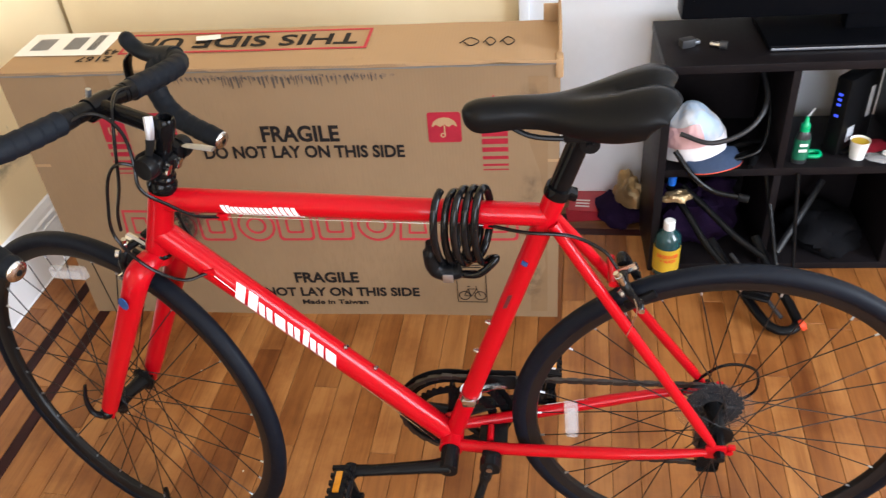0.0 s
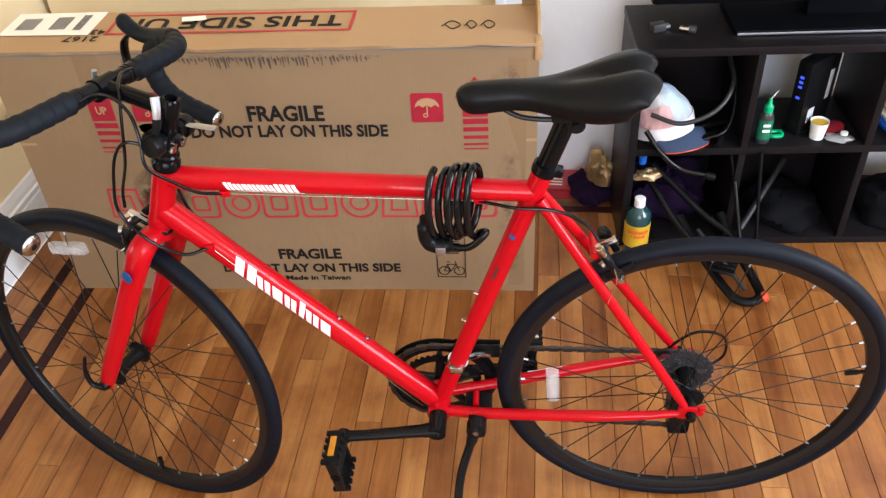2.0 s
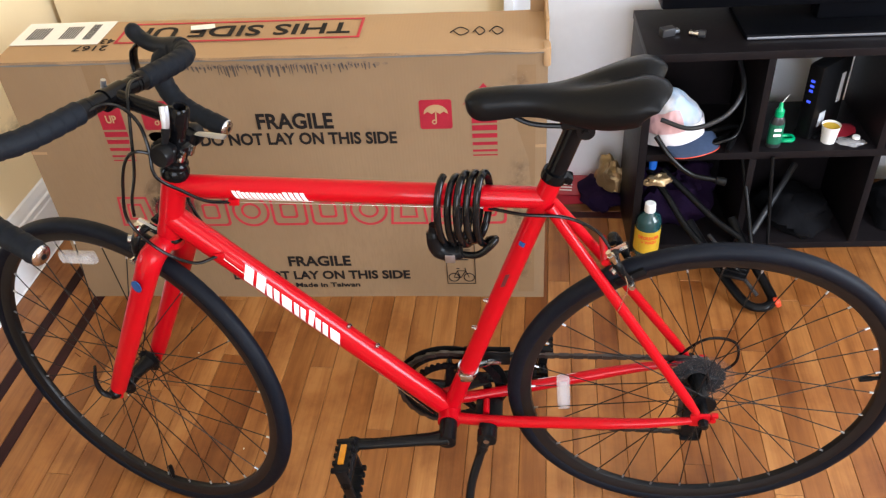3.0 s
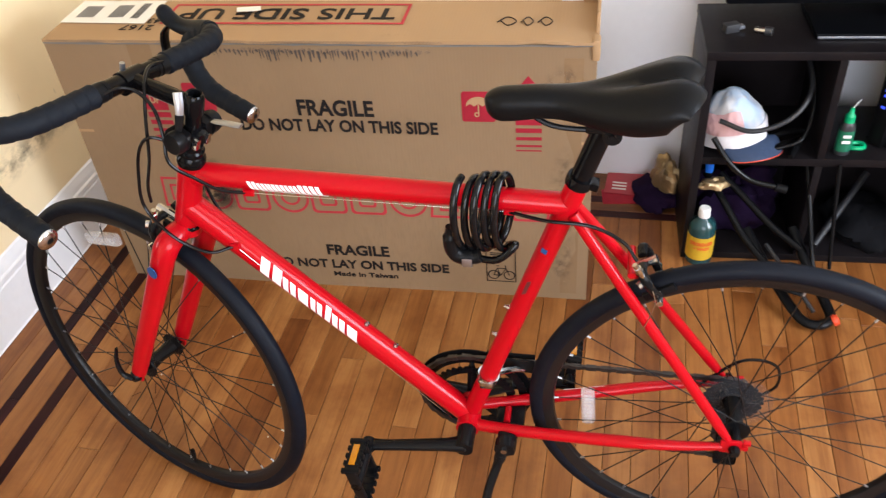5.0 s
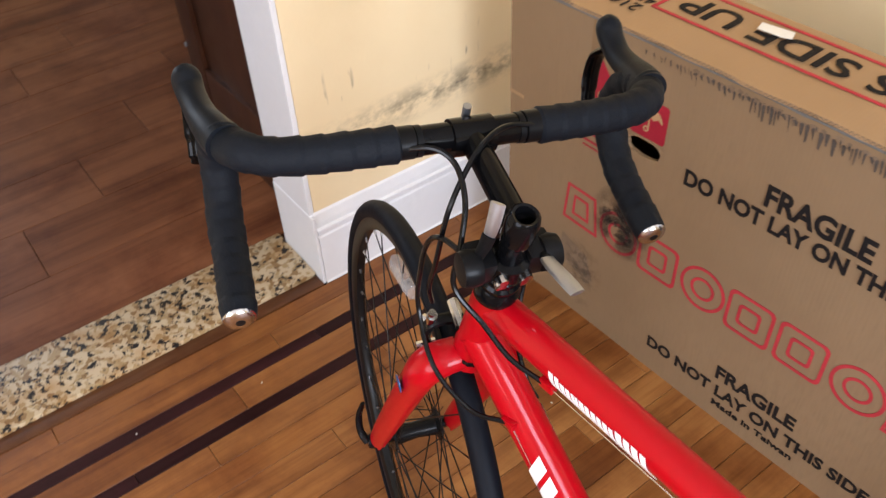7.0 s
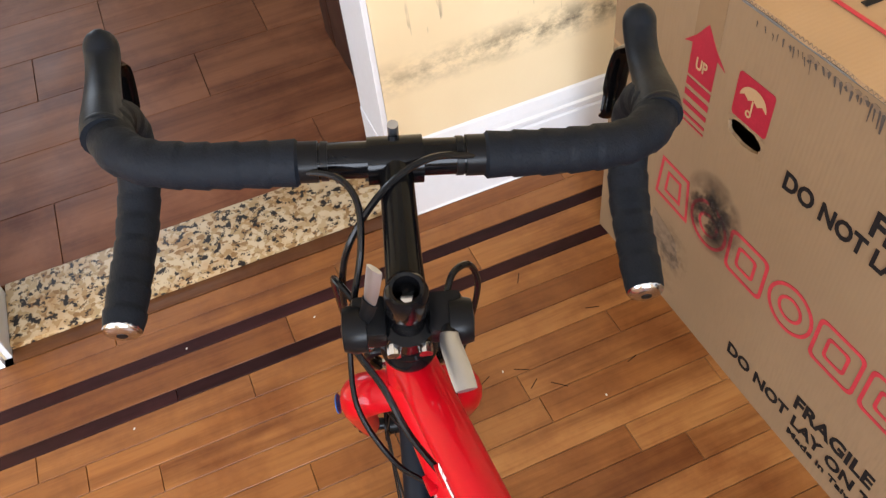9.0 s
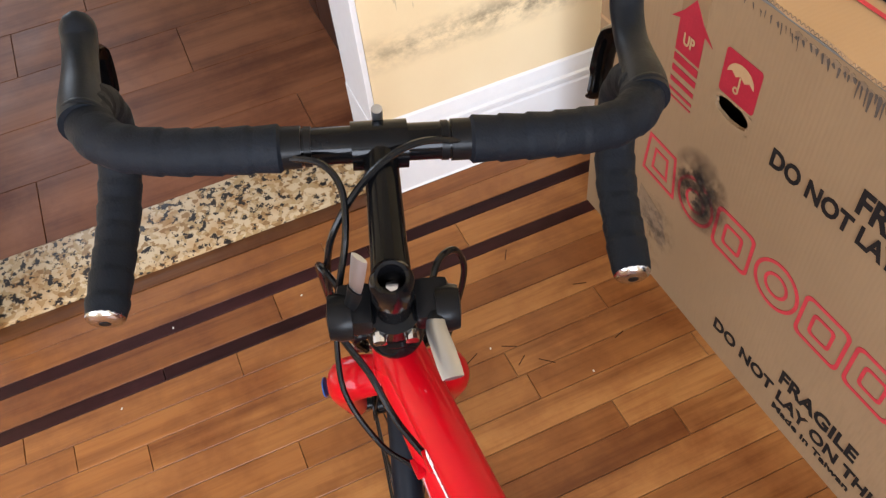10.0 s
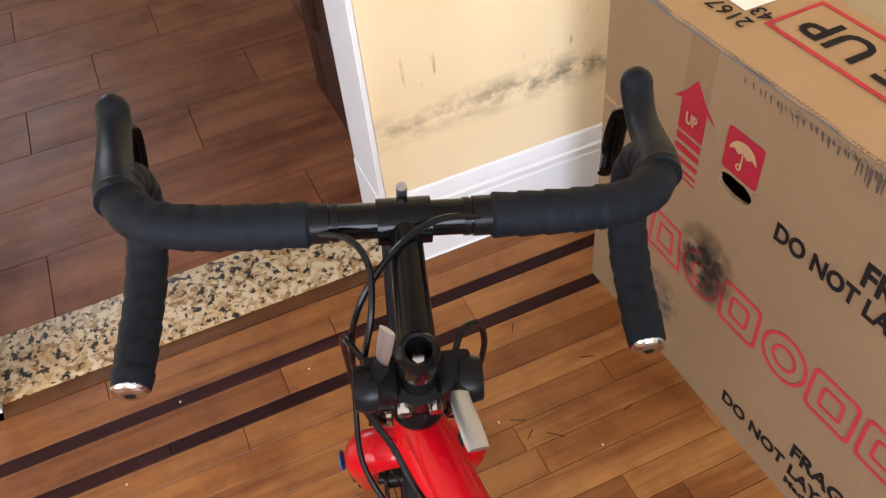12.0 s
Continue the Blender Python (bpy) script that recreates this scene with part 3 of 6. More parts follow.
flute = [(0.012 + 0.0014 * k, -0.0035 + 0.003 * noise.noise((k * 0.0126, 0, 3)), CH + 0.0035 + 0.0024 * math.sin(k * 1.15) + 0.003 * noise.noise((k * 0.007, 0, 1))) for k in range(640)]
part("corrugation", tube(flute, 0.0006, 4), M_HOLE_EDGE, carton, "open corrugation along the lid's cut edge")
# shade in the slit below the lid, drawn as a thin dark strip
part("flap_gap_shade", on_front(prism([(0.0, CH - 0.0012), (CW, CH - 0.0012)] + [(CW - CW * k / 50, CH - 0.004 - 0.004 * abs(noise.noise((k * 0.9, 7, 2)))) for k in range(51)], 0.001), 0.0022),
     M_PRINT_GREY, carton, "dark strip painted for the shaded gap under the lid", smooth=False)
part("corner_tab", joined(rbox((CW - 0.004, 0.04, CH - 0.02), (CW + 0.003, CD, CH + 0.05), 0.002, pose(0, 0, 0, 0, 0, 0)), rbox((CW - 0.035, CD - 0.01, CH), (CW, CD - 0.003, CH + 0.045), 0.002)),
     M_CARD_BRIGHTENED, carton, "bent flap sticking up at the end")
part("corner_tab", rbox((CW - 0.01, -0.003, CH - 0.035), (CW + 0.006, 0.03, CH + 0.01), 0.005), M_CARD_BRIGHTENED, carton, "crushed corner")
part("seam_tape", on_front(prism([(0.0, 0.455), (0.0, 0.462), (CW, 0.462), (CW, 0.455)], 0.0006), 0.0008), M_CARD_BRIGHTENED, carton, "faint crease across the face")
part("tape_strip", on_front(prism([(0.2, 0.55), (0.2, 0.688), (0.255, 0.688), (0.255, 0.552)], 0.0004), 0.0006), M_TAPE, carton, "clear tape hanging down from the top")
part("tape_strip", on_front(prism([(1.155, 0.02), (1.155, 0.66), (1.195, 0.66), (1.195, 0.02)], 0.0004), 0.0006), M_TAPE, carton, "clear tape down the side seam")
part("torn_patch", on_front(prism([(0.165, 0.2), (0.235, 0.175), (0.255, 0.12), (0.24, 0.1), (0.2, 0.12), (0.16, 0.13)], 0.0005), 0.0008), M_HOLE_EDGE, carton, "rubbed patch")

for text, x, z, w, h, bold in (("FRAGILE", 0.566, 0.515, 0.176, 0.041, 0.03), ("DO NOT LAY ON THIS SIDE", 0.424, 0.474, 0.459, 0.032, 0.03),
                               ("FRAGILE", 0.567, 0.108, 0.162, 0.034, 0.03), ("DO NOT LAY ON THIS SIDE", 0.412, 0.063, 0.466, 0.029, 0.03),
                               ("Made in Taiwan", 0.573, 0.036, 0.17, 0.015, 0.022)):
    for word in words(lettering(text, x, z, w, h, bold), h * 0.2):
        part("word", on_front(word), M_PRINT_BLACK, carton, "black printed word", smooth=False)


def rounded(x0, z0, w, h, r, n=5):
    out = []
    for cx, cz, a0 in ((x0 + w - r, z0 + h - r, 0), (x0 + r, z0 + h - r, 90), (x0 + r, z0 + r, 180), (x0 + w - r, z0 + r, 270)):
        out += [(cx + r * math.cos(radians(a0 + 90 * k / n)), cz + r * math.sin(radians(a0 + 90 * k / n))) for k in range(n + 1)]
    return out


# the maker's name: ten outlined blocks, alternately square and round
def outlined(points, line):
    cx = sum(p[0] for p in points) / len(points)
    cz = sum(p[1] for p in points) / len(points)
    w = max(p[0] for p in points) - cx
    h = max(p[1] for p in points) - cz
    inner = [(cx + (x - cx) * (1 - line / w), cz + (z - cz) * (1 - line / h)) for x, z in points]
    return ring_plate(points, inner, 0.0008)


for k in range(10):
    x = 0.163 + k * 0.0975
    w = 0.093
    if k in (1, 3, 6):
        a, c = ellipse(x + w / 2, 0.287, w / 2, 0.047), ellipse(x + w / 2, 0.287, w / 2 - 0.022, 0.024)
    elif k in (0, 7, 8):
        a = [(x, 0.242), (x + w, 0.242), (x + w * 0.9, 0.332), (x + w * 0.1, 0.332)]
        c = [(x + 0.024, 0.262), (x + w - 0.024, 0.262), (x + w * 0.7, 0.311), (x + w * 0.3, 0.311)]
    else:
        a, c = rounded(x, 0.242, w - 0.005, 0.09, 0.012), rounded(x + 0.022, 0.264, w - 0.05, 0.046, 0.008)
    part("logo_block", on_front(joined(outlined(a, 0.0062), outlined(c, 0.0056))), M_PRINT_LINE, carton, "red outlined logo shape", smooth=False)


def up_arrow(x):
    body = holder("arrow_mark", carton, "red arrow with bars pointing up")
    part("arrow", on_front(prism([(x - 0.028, 0.522), (x + 0.028, 0.522), (x + 0.028, 0.576), (x + 0.047, 0.569), (x + 0.022, 0.592), (x, 0.62), (x - 0.022, 0.592), (x - 0.047, 0.569), (x - 0.028, 0.576)], 0.0006), 0.001), M_PRINT_RED, body, smooth=False)
    for z, h in ((0.503, 0.0135), (0.484, 0.011), (0.465, 0.008), (0.448, 0.005), (0.437, 0.003)):
        part("bar", on_front(prism([(x - 0.028, z), (x + 0.028, z), (x + 0.028, z + h), (x - 0.028, z + h)], 0.0006), 0.001), M_PRINT_RED, body, smooth=False)
    part("lettering", on_front(lettering("UP", x - 0.0125, 0.54, 0.025, 0.02, 0.02), 0.002), M_CARD_BRIGHTENED, body, "pale letters", smooth=False)


def umbrella_mark(x, z):
    body = part("umbrella_mark", on_front(prism(rounded(x, z, 0.072, 0.073, 0.006), 0.0006), 0.001), M_PRINT_RED, carton, "red square with a pale umbrella", smooth=False)
    cx, cz = x + 0.036, z + 0.038
    dome = [(cx + 0.027 * math.cos(a), cz + 0.023 * math.sin(a)) for a in (math.pi * k / 14 for k in range(15))]
    for a in (-0.018, 0.0, 0.018):
        dome += [(cx + a - 0.009 * 1, cz), (cx + a, cz + 0.005)][:2]
    part("canopy", on_front(prism(dome[:15] + [(cx - 0.018, cz + 0.006), (cx - 0.009, cz), (cx, cz + 0.006), (cx + 0.009, cz), (cx + 0.018, cz + 0.006)], 0.0005), 0.0018), M_CARD_BRIGHTENED, body, "pale umbrella", smooth=False)
    part("stick", on_front(joined(prism([(cx - 0.0015, cz + 0.004), (cx + 0.0015, cz + 0.004), (cx + 0.0015, cz - 0.02), (cx - 0.0015, cz - 0.02)], 0.0005),
                                  ring_plate(ellipse(cx - 0.004, cz - 0.02, 0.0058, 0.006, 12), ellipse(cx - 0.004, cz - 0.02, 0.003, 0.0032, 12), 0.0005)), 0.0018), M_CARD_BRIGHTENED, body, "pale handle", smooth=False)


up_arrow(0.228)
up_arrow(1.082)
umbrella_mark(0.302, 0.52)
umbrella_mark(0.939, 0.51)

# small line drawing of a bicycle in a frame
mini = holder("assembly_drawing", carton, "small framed line drawing of a bicycle")
part("border", on_front(ring_plate([(0.973, 0.046), (1.047, 0.046), (1.047, 0.178), (0.973, 0.178)], [(0.975, 0.048), (1.045, 0.048), (1.045, 0.176), (0.975, 0.176)], 0.0005)), M_PRINT_BLACK, mini, smooth=False)
for cx in (0.991, 1.03):
    part("drawn_wheel", on_front(ring_plate(ellipse(cx, 0.068, 0.0145, 0.0145), ellipse(cx, 0.068, 0.0122, 0.0122), 0.0005)), M_PRINT_BLACK, mini, smooth=False)
for a, b in (((0.991, 0.068), (1.0, 0.09)), ((1.0, 0.09), (1.022, 0.09)), ((1.022, 0.09), (1.03, 0.068)), ((1.0, 0.09), (1.008, 0.066)), ((1.008, 0.066), (1.022, 0.09)), ((0.991, 0.068), (1.008, 0.066)), ((0.998, 0.098), (1.006, 0.098)), ((1.022, 0.09), (1.02, 0.1))):
    d = Vector((b[0] - a[0], b[1] - a[1])).normalized() * 0.001
    part("drawn_line", on_front(prism([(a[0] - d.y, a[1] + d.x), (a[0] + d.y, a[1] - d.x), (b[0] + d.y, b[1] - d.x), (b[0] - d.y, b[1] + d.x)], 0.0005)), M_PRINT_BLACK, mini, smooth=False)
for z, w in ((0.165, 0.045), (0.158, 0.05), (0.148, 0.03), (0.138, 0.052), (0.132, 0.052), (0.126, 0.04)):
    part("unreadable_line", on_front(prism([(1.01 - w / 2, z), (1.01 + w / 2, z), (1.01 + w / 2, z + 0.003), (1.01 - w / 2, z + 0.003)], 0.0005)), M_PRINT_BLACK, mini, smooth=False)

# print on the lid, read from behind the carton
TOP = Matrix.Translation((0, 0, CH + 0.0085)) @ Matrix.Rotation(math.pi, 4, "Z") @ Matrix.Rotation(radians(-90), 4, "X")


def on_lid(bm):
    """x, z of the flat piece become -x, -y on the lid."""
    bmesh.ops.transform(bm, matrix=TOP, verts=bm.verts)
    return bm


part("red_border", on_lid(outlined([(-0.81, -0.178), (-0.25, -0.178), (-0.25, -0.075), (-0.81, -0.075)], 0.0065)), M_PRINT_LINE, carton, "red printed frame on the lid", smooth=False)
for word in words(lettering("THIS SIDE UP", -0.785, -0.154, 0.505, 0.056, 0.014), 0.012):
    part("word", on_lid(word), M_PRINT_BLACK, carton, "black printed word upside down on the lid", smooth=False)
label = part("shipping_label", on_lid(prism([(-0.215, -0.198), (0.0, -0.196), (0.0, -0.08), (-0.212, -0.075)], 0.0006)), M_PAPER, carton, "white shipping label", smooth=False)
for x, z, w, h in ((-0.07, -0.165, 0.045, 0.06), (-0.145, -0.17, 0.04, 0.065), (-0.185, -0.18, 0.02, 0.08)):
    for k in range(7):
        bar_ = prism([(x + k * w / 7, z), (x + (k + 0.6) * w / 7, z), (x + (k + 0.6) * w / 7, z + h), (x + k * w / 7, z + h)], 0.0005, Matrix.Translation((0, -0.0012, 0)))
        part("printed_bar", on_lid(bar_), M_PRINT_GREY, label, "grey printed bar", smooth=False)
part("paper_scrap", on_lid(prism([(-0.462, -0.158), (-0.408, -0.15), (-0.415, -0.128), (-0.455, -0.131), (-0.47, -0.137)], 0.0006, Matrix.Translation((0, -0.004, 0)))), M_PAPER, carton, "scrap of white paper stuck to the lid", smooth=False)
for x0, wid in ((1.01, 0.04), (1.06, 0.025), (1.095, 0.03),):
    loop = curve_points([(x0, 0.085, 0), (x0 + wid * 0.5, 0.11, 0), (x0 + wid, 0.09, 0), (x0 + wid * 0.6, 0.07, 0), (x0 + wid * 0.2, 0.09, 0)], 5)
    part("scribble", tube([(p.x, p.y, CH + 0.0085) for p in loop], 0.0013, 5), M_PRINT_BLACK, carton, "hand-drawn pen mark")

for text, x, z, w, h in (("2167", -0.243, -0.066, 0.078, 0.025), ("43", -0.2475, -0.1, 0.031, 0.024)):
    part("scribble", on_lid(lettering(text, x, z, w, h, 0.0)), M_PRINT_BLACK, carton, "hand-written black number", smooth=False)

# greasy stains rubbed into the board: soft patches with ragged edges
def stain(name, colour, scale, lo, hi, strong=0.85):
    m, nt, b = nodes_of(name)
    tc = nt.nodes.new("ShaderNodeTexCoord")
    mp = nt.nodes.new("ShaderNodeMapping")
    mp.inputs["Location"].default_value, mp.inputs["Scale"].default_value = (-1, -1, -1), (2, 2, 2)
    nt.links.new(tc.outputs["Generated"], mp.inputs["Vector"])
    flat = nt.nodes.new("ShaderNodeVectorMath")
    flat.operation = "MULTIPLY"
    flat.inputs[1].default_value = (1, 0, 1)
    nt.links.new(mp.outputs[0], flat.inputs[0])
    ln = nt.nodes.new("ShaderNodeVectorMath")
    ln.operation = "LENGTH"
    nt.links.new(flat.outputs[0], ln.inputs[0])
    fall = ramp(nt, ln.outputs["Value"], 0.98, 0.25)
    rag = ramp(nt, noise_tex(nt, coords(nt), scale, 5.0, 0.7), lo, hi)
    mul = nt.nodes.new("ShaderNodeMath")
    mul.operation = "MULTIPLY"
    nt.links.new(fall, mul.inputs[0])
    nt.links.new(rag, mul.inputs[1])
    fade = nt.nodes.new("ShaderNodeMath")
    fade.operation = "MULTIPLY"
    fade.inputs[1].default_value = strong
    nt.links.new(mul.outputs[0], fade.inputs[0])
    nt.links.new(fade.outputs[0], b.inputs["Alpha"])
    b.inputs["Base Color"].default_value = (*colour, 1)
    b.inputs["Roughness"].default_value = 0.6
    return m


M_SMEAR = stain("greasy_smear", (0.03, 0.024, 0.02), 22.0, 0.38, 0.62)
M_DUST = stain("grey_rub_mark", (0.06, 0.05, 0.04), 40.0, 0.45, 0.75, 0.4)
for x, z, rx, rz, mm_ in ((0.312, 0.315, 0.075, 0.085, M_SMEAR), (0.3, 0.3, 0.045, 0.05, M_SMEAR), (0.225, 0.14, 0.06, 0.08, M_DUST), (1.16, 0.6, 0.05, 0.05, M_DUST), (1.16, 0.3, 0.04, 0.16, M_DUST), (1.16, 0.12, 0.03, 0.08, M_DUST)):
    part("smear", on_front(prism(ellipse(x, z, rx, rz), 0.0003), 0.0024 if rx != 0.045 else 0.003), mm_, carton, "dark greasy smear", smooth=False)


# ---- the bicycle: x forward from the rear wheel's contact, y to its left, z up ----
BIKE = pose(1.471, -0.603, 0, 0, 0, 179.2) @ pose(0, 0, 0, -1.8)
RAKE = 18.9
STEER = pose(0.823, 0, 0.81, 0, -RAKE) @ pose(0, 0, 0, 0, 0, -19.8)
bike = thing("bicycle", BIKE, "red steel road bicycle with black parts, leaning on its kickstand", "bicycle")
V = Vector


def steer(bm):
    bmesh.ops.transform(bm, matrix=STEER, verts=bm.verts)
    return bm


BB, AXLE, SEAT = V((0.443, 0, 0.27)), V((0, 0, 0.336)), V((0.276, 0, 0.764))
AX = V((-math.sin(radians(RAKE)), 0, math.cos(radians(RAKE))))
HEAD = V((0.823, 0, 0.81))
seat_dir = (SEAT - BB).normalized()

# frame: welded tubes
tubes = [
    rod(BB, SEAT + seat_dir * 0.036, 0.0158, 18),
    rod(HEAD + AX * -0.026, SEAT - seat_dir * 0.004, 0.0178, 20, 0.0165),
    tube([HEAD + AX * -0.088, BB], [0.0205, 0.0205], 20),
    tube([HEAD + AX * -0.122, HEAD + AX * -0.114, HEAD + AX * -0.104, HEAD + AX * -0.01, HEAD], [0.0195, 0.0205, 0.0192, 0.0192, 0.0205], 20),
    rod(BB + V((0, -0.034, 0)), BB + V((0, 0.034, 0)), 0.0205, 20),
]
for s in (1, -1):
    drop = AXLE + V((0.004, 0.066 * s, 0.0))
    tubes.append(tube(curve_points([SEAT + V((-0.006, 0.012 * s, -0.012)), SEAT.lerp(drop, 0.3) + V((0, 0.012 * s, 0)), SEAT.lerp(drop, 0.7) + V((0, 0.006 * s, 0)), drop + V((0.012, 0, 0.018))], 6), [0.0085] * 16 + [0.0085, 0.0075, 0.006], 12))
    tubes.append(tube(curve_points([BB + V((-0.006, 0.022 * s, 0)), BB + V((-0.1, 0.035 * s, 0.01)), BB.lerp(drop, 0.7) + V((0, 0.014 * s, -0.002)), drop + V((0.018, 0, -0.002))], 6), [0.0105] * 12 + [0.0095, 0.009, 0.0085, 0.008, 0.0075, 0.007, 0.006], 12))
    tubes.append(rbox((-0.012, -0.003, -0.014), (0.022, 0.003, 0.015), 0.0028, Matrix.Translation(drop)))
    tubes.append(rod(drop + V((-0.016, -0.004, 0.002)), drop + V((-0.016, 0.004, 0.002)), 0.0055, 10))
    tubes.append(rbox((-0.006, -0.004, -0.003), (0.006, 0.004, 0.004), 0.0015, Matrix.Translation(drop + V((-0.018, 0, 0.012)))))
tubes.append(rod(V((0.185, -0.03, 0.66)), V((0.185, 0.03, 0.66)), 0.006, 10))
tubes.append(rod(V((0.375, -0.016, 0.276)), V((0.375, 0.016, 0.276)), 0.006, 10))
for p in (V((0.738, 0.016, 0.766)), HEAD.lerp(SEAT, 0.85) + V((0, 0.008, -0.022)), V((0.785, 0.02, 0.662))):
    tubes.append(rbox((-0.008, -0.004, -0.005), (0.008, 0.004, 0.005), 0.0015, Matrix.Translation(p)))
part("frame", joined(*tubes), M_RED, bike, "bright red enamelled frame")


def tube_patch(a, b, r, s0, s1, f0, f1, slant, lift=0.0005):
    """A patch that hugs a tube from a to b: s along it, f round it in degrees from its left side upwards."""
    a, b = V(a), V(b)
    d = (b - a).normalized()
    left = V((0, 1, 0))
    up = d.cross(left)
    if up.z < 0:
        up = -up
    bm = bmesh.new()
    rows = []
    for i in range(5):
        t = i / 4
        ang = radians(f0 + (f1 - f0) * t)
        off = slant * t
        rows.append([bm.verts.new(a + d * (s + off) + (r + lift) * (math.cos(ang) * left + math.sin(ang) * up)) for s in (s0, (s0 + s1) / 2, s1)])
    for i in range(4):
        for j in range(2):
            bm.faces.new((rows[i][j], rows[i][j + 1], rows[i + 1][j + 1], rows[i + 1][j]))
    geom = bmesh.ops.extrude_face_region(bm, geom=bm.faces[:])
    for v in geom["geom"]:
        if isinstance(v, bmesh.types.BMVert):
            q = v.co - (a + d * (v.co - a).dot(d))
            v.co += q.normalized() * 0.0004
    bmesh.ops.recalc_face_normals(bm, faces=bm.faces)
    return bm


# maker's name on the down tube: slanted white blocks; smaller ones on the top tube
DT0, DT1 = HEAD + AX * -0.088, BB
s = 0.15
for w, hi, cut in ((0.037, 52, 1), (0.023, 36, 1), (0.018, 36, 0), (0.021, 36, 1), (0.01, 50, 0), (0.024, 36, 1), (0.019, 36, 0)):
    w *= 1.12
    block = [tube_patch(DT0, DT1, 0.0205, s, s + w * (0.42 if cut else 1), -16, hi, -0.016)]
    if cut:
        block.append(tube_patch(DT0, DT1, 0.0205, s + w * 0.58, s + w, -16, hi, -0.016))
        block.append(tube_patch(DT0, DT1, 0.0205, s + w * 0.4, s + w * 0.6, hi - 18, hi, -0.006))
    part("name_block", joined(*block), M_DECAL, bike, "white slanted logo block")
    part("name_shadow", tube_patch(DT0, DT1, 0.0203, s + 0.003, s + w + 0.003, -22, -16, -0.002), M_DECAL_GREY, bike)
    s += w + 0.0055
TT0, TT1 = HEAD + AX * -0.026, SEAT - seat_dir * 0.004
s = 0.1
for w, f0, f1 in ((0.013, -26, 20), (0.012, -24, 14), (0.008, -24, 14), (0.012, -24, 14), (0.012, -24, 14), (0.012, -24, 14), (0.016, -26, 20), (0.016, -26, 20)):
    part("name_block", joined(tube_patch(TT0, TT1, 0.0176, s, s + w * 0.4, f0, f1, -0.006), tube_patch(TT0, TT1, 0.0176, s + w * 0.55, s + w * 0.92, f0, f1, -0.006)), M_DECAL, bike, "small white logo block")
    s += w + 0.0012
# top-tube stripe: the bare cable's bright highlight line, painted in white
part("white_stripe", tube_patch(TT0, TT1, 0.0176, 0.115, 0.215, -36, -32, 0), M_DECAL, bike)
part("white_stripe", tube_patch(BB + V((-0.006, -0.022, 0)), AXLE + V((0.004, -0.062, 0)), 0.013, 0.16, 0.28, 150, 170, 0), M_DECAL, bike)
part("badge", tube_patch(SEAT, BB, 0.0158, 0.083, 0.091, 5, 38, 0), M_BLUE, bike, "small blue badge")
part("badge", tube_patch(SEAT, BB, 0.0158, 0.15, 0.178, 14, 34, 0.006), M_CREST, bike, "small grey crest")
# bottle cage bolts on the seat tube and the down tube
for p0, p1, runs in ((SEAT, BB, (0.232, 0.3)), (DT0, DT1, (0.345, 0.41))):
    d = (p1 - p0).normalized()
    n = V((0, 1, 0)).cross(d)
    n = n if n.z > 0 else -n
    for run in runs:
        p = p0 + d * run + n * (0.0155 if p0 is SEAT else 0.02)
        part("bolt", joined(rod(p, p + n * 0.004, 0.0042, 8), rod(p + n * 0.004, p + n * 0.008, 0.0028, 8)), M_STEEL, bike, "bright bottle cage bolt")


# ---- wheels ----
def wheel(parent, name, m, rear):
    w = holder(name, parent, "spoked wheel with a black rim and smooth black tyre")

    def at(bm):
        bmesh.ops.transform(bm, matrix=m, verts=bm.verts)
        return bm

    turn = Matrix.Rotation(radians(90), 4, "X")
    circle = [V((0.322 * math.cos(a), 0, 0.322 * math.sin(a))) for a in (2 * math.pi * k / 96 for k in range(96))]
    part("tyre", at(tube(circle, 0.0142, 14, closed=True)), M_TYRE, w)
    prof = [(0.3135, -0.0105), (0.3175, -0.0105), (0.3175, -0.0085), (0.311, -0.0065), (0.311, 0.0065), (0.3175, 0.0085), (0.3175, 0.0105), (0.3135, 0.0105), (0.302, 0.0095), (0.295, 0.006), (0.293, 0.0), (0.295, -0.006), (0.302, -0.0095)]
    part("rim", at(lathe(prof, 96, turn, True)), M_RIM, w)
    wide = 0.05 if not rear else 0.062
    hub = [(0.0, -wide), (0.008, -wide), (0.008, -0.036), (0.023, -0.036), (0.024, -0.033), (0.015, -0.029), (0.012, 0.0), (0.015, 0.029), (0.024, 0.033), (0.023, 0.036), (0.008, 0.036), (0.008, wide), (0.0, wide)]
    part("hub", at(lathe(hub, 20, turn)), M_BLACK, w)
    for k in range(32):
        a = 2 * math.pi * k / 32
        side = 1 if k % 2 else -1
        lead = 1 if (k // 2) % 2 else -1
        h = a + lead * radians(62)
        p, q = V((0.0215 * math.cos(h), 0.034 * side, 0.0215 * math.sin(h))), V((0.296 * math.cos(a), 0.001 * side, 0.296 * math.sin(a)))
        part("spoke", at(rod(p, q, 0.00105, 5)), M_SPOKE, w)
        n = (p - q).normalized()
        part("nipple", at(rod(q, q + n * 0.01, 0.0019, 6)), M_SILVER, w)
    return w, at


wf_m = STEER @ pose(0.0495, 0, -0.517) @ pose(0, 0, 0, 0, 40)
front, at_front = wheel(bike, "front_wheel", wf_m, False)
rear, at_rear = wheel(bike, "rear_wheel", Matrix.Translation(AXLE), True)


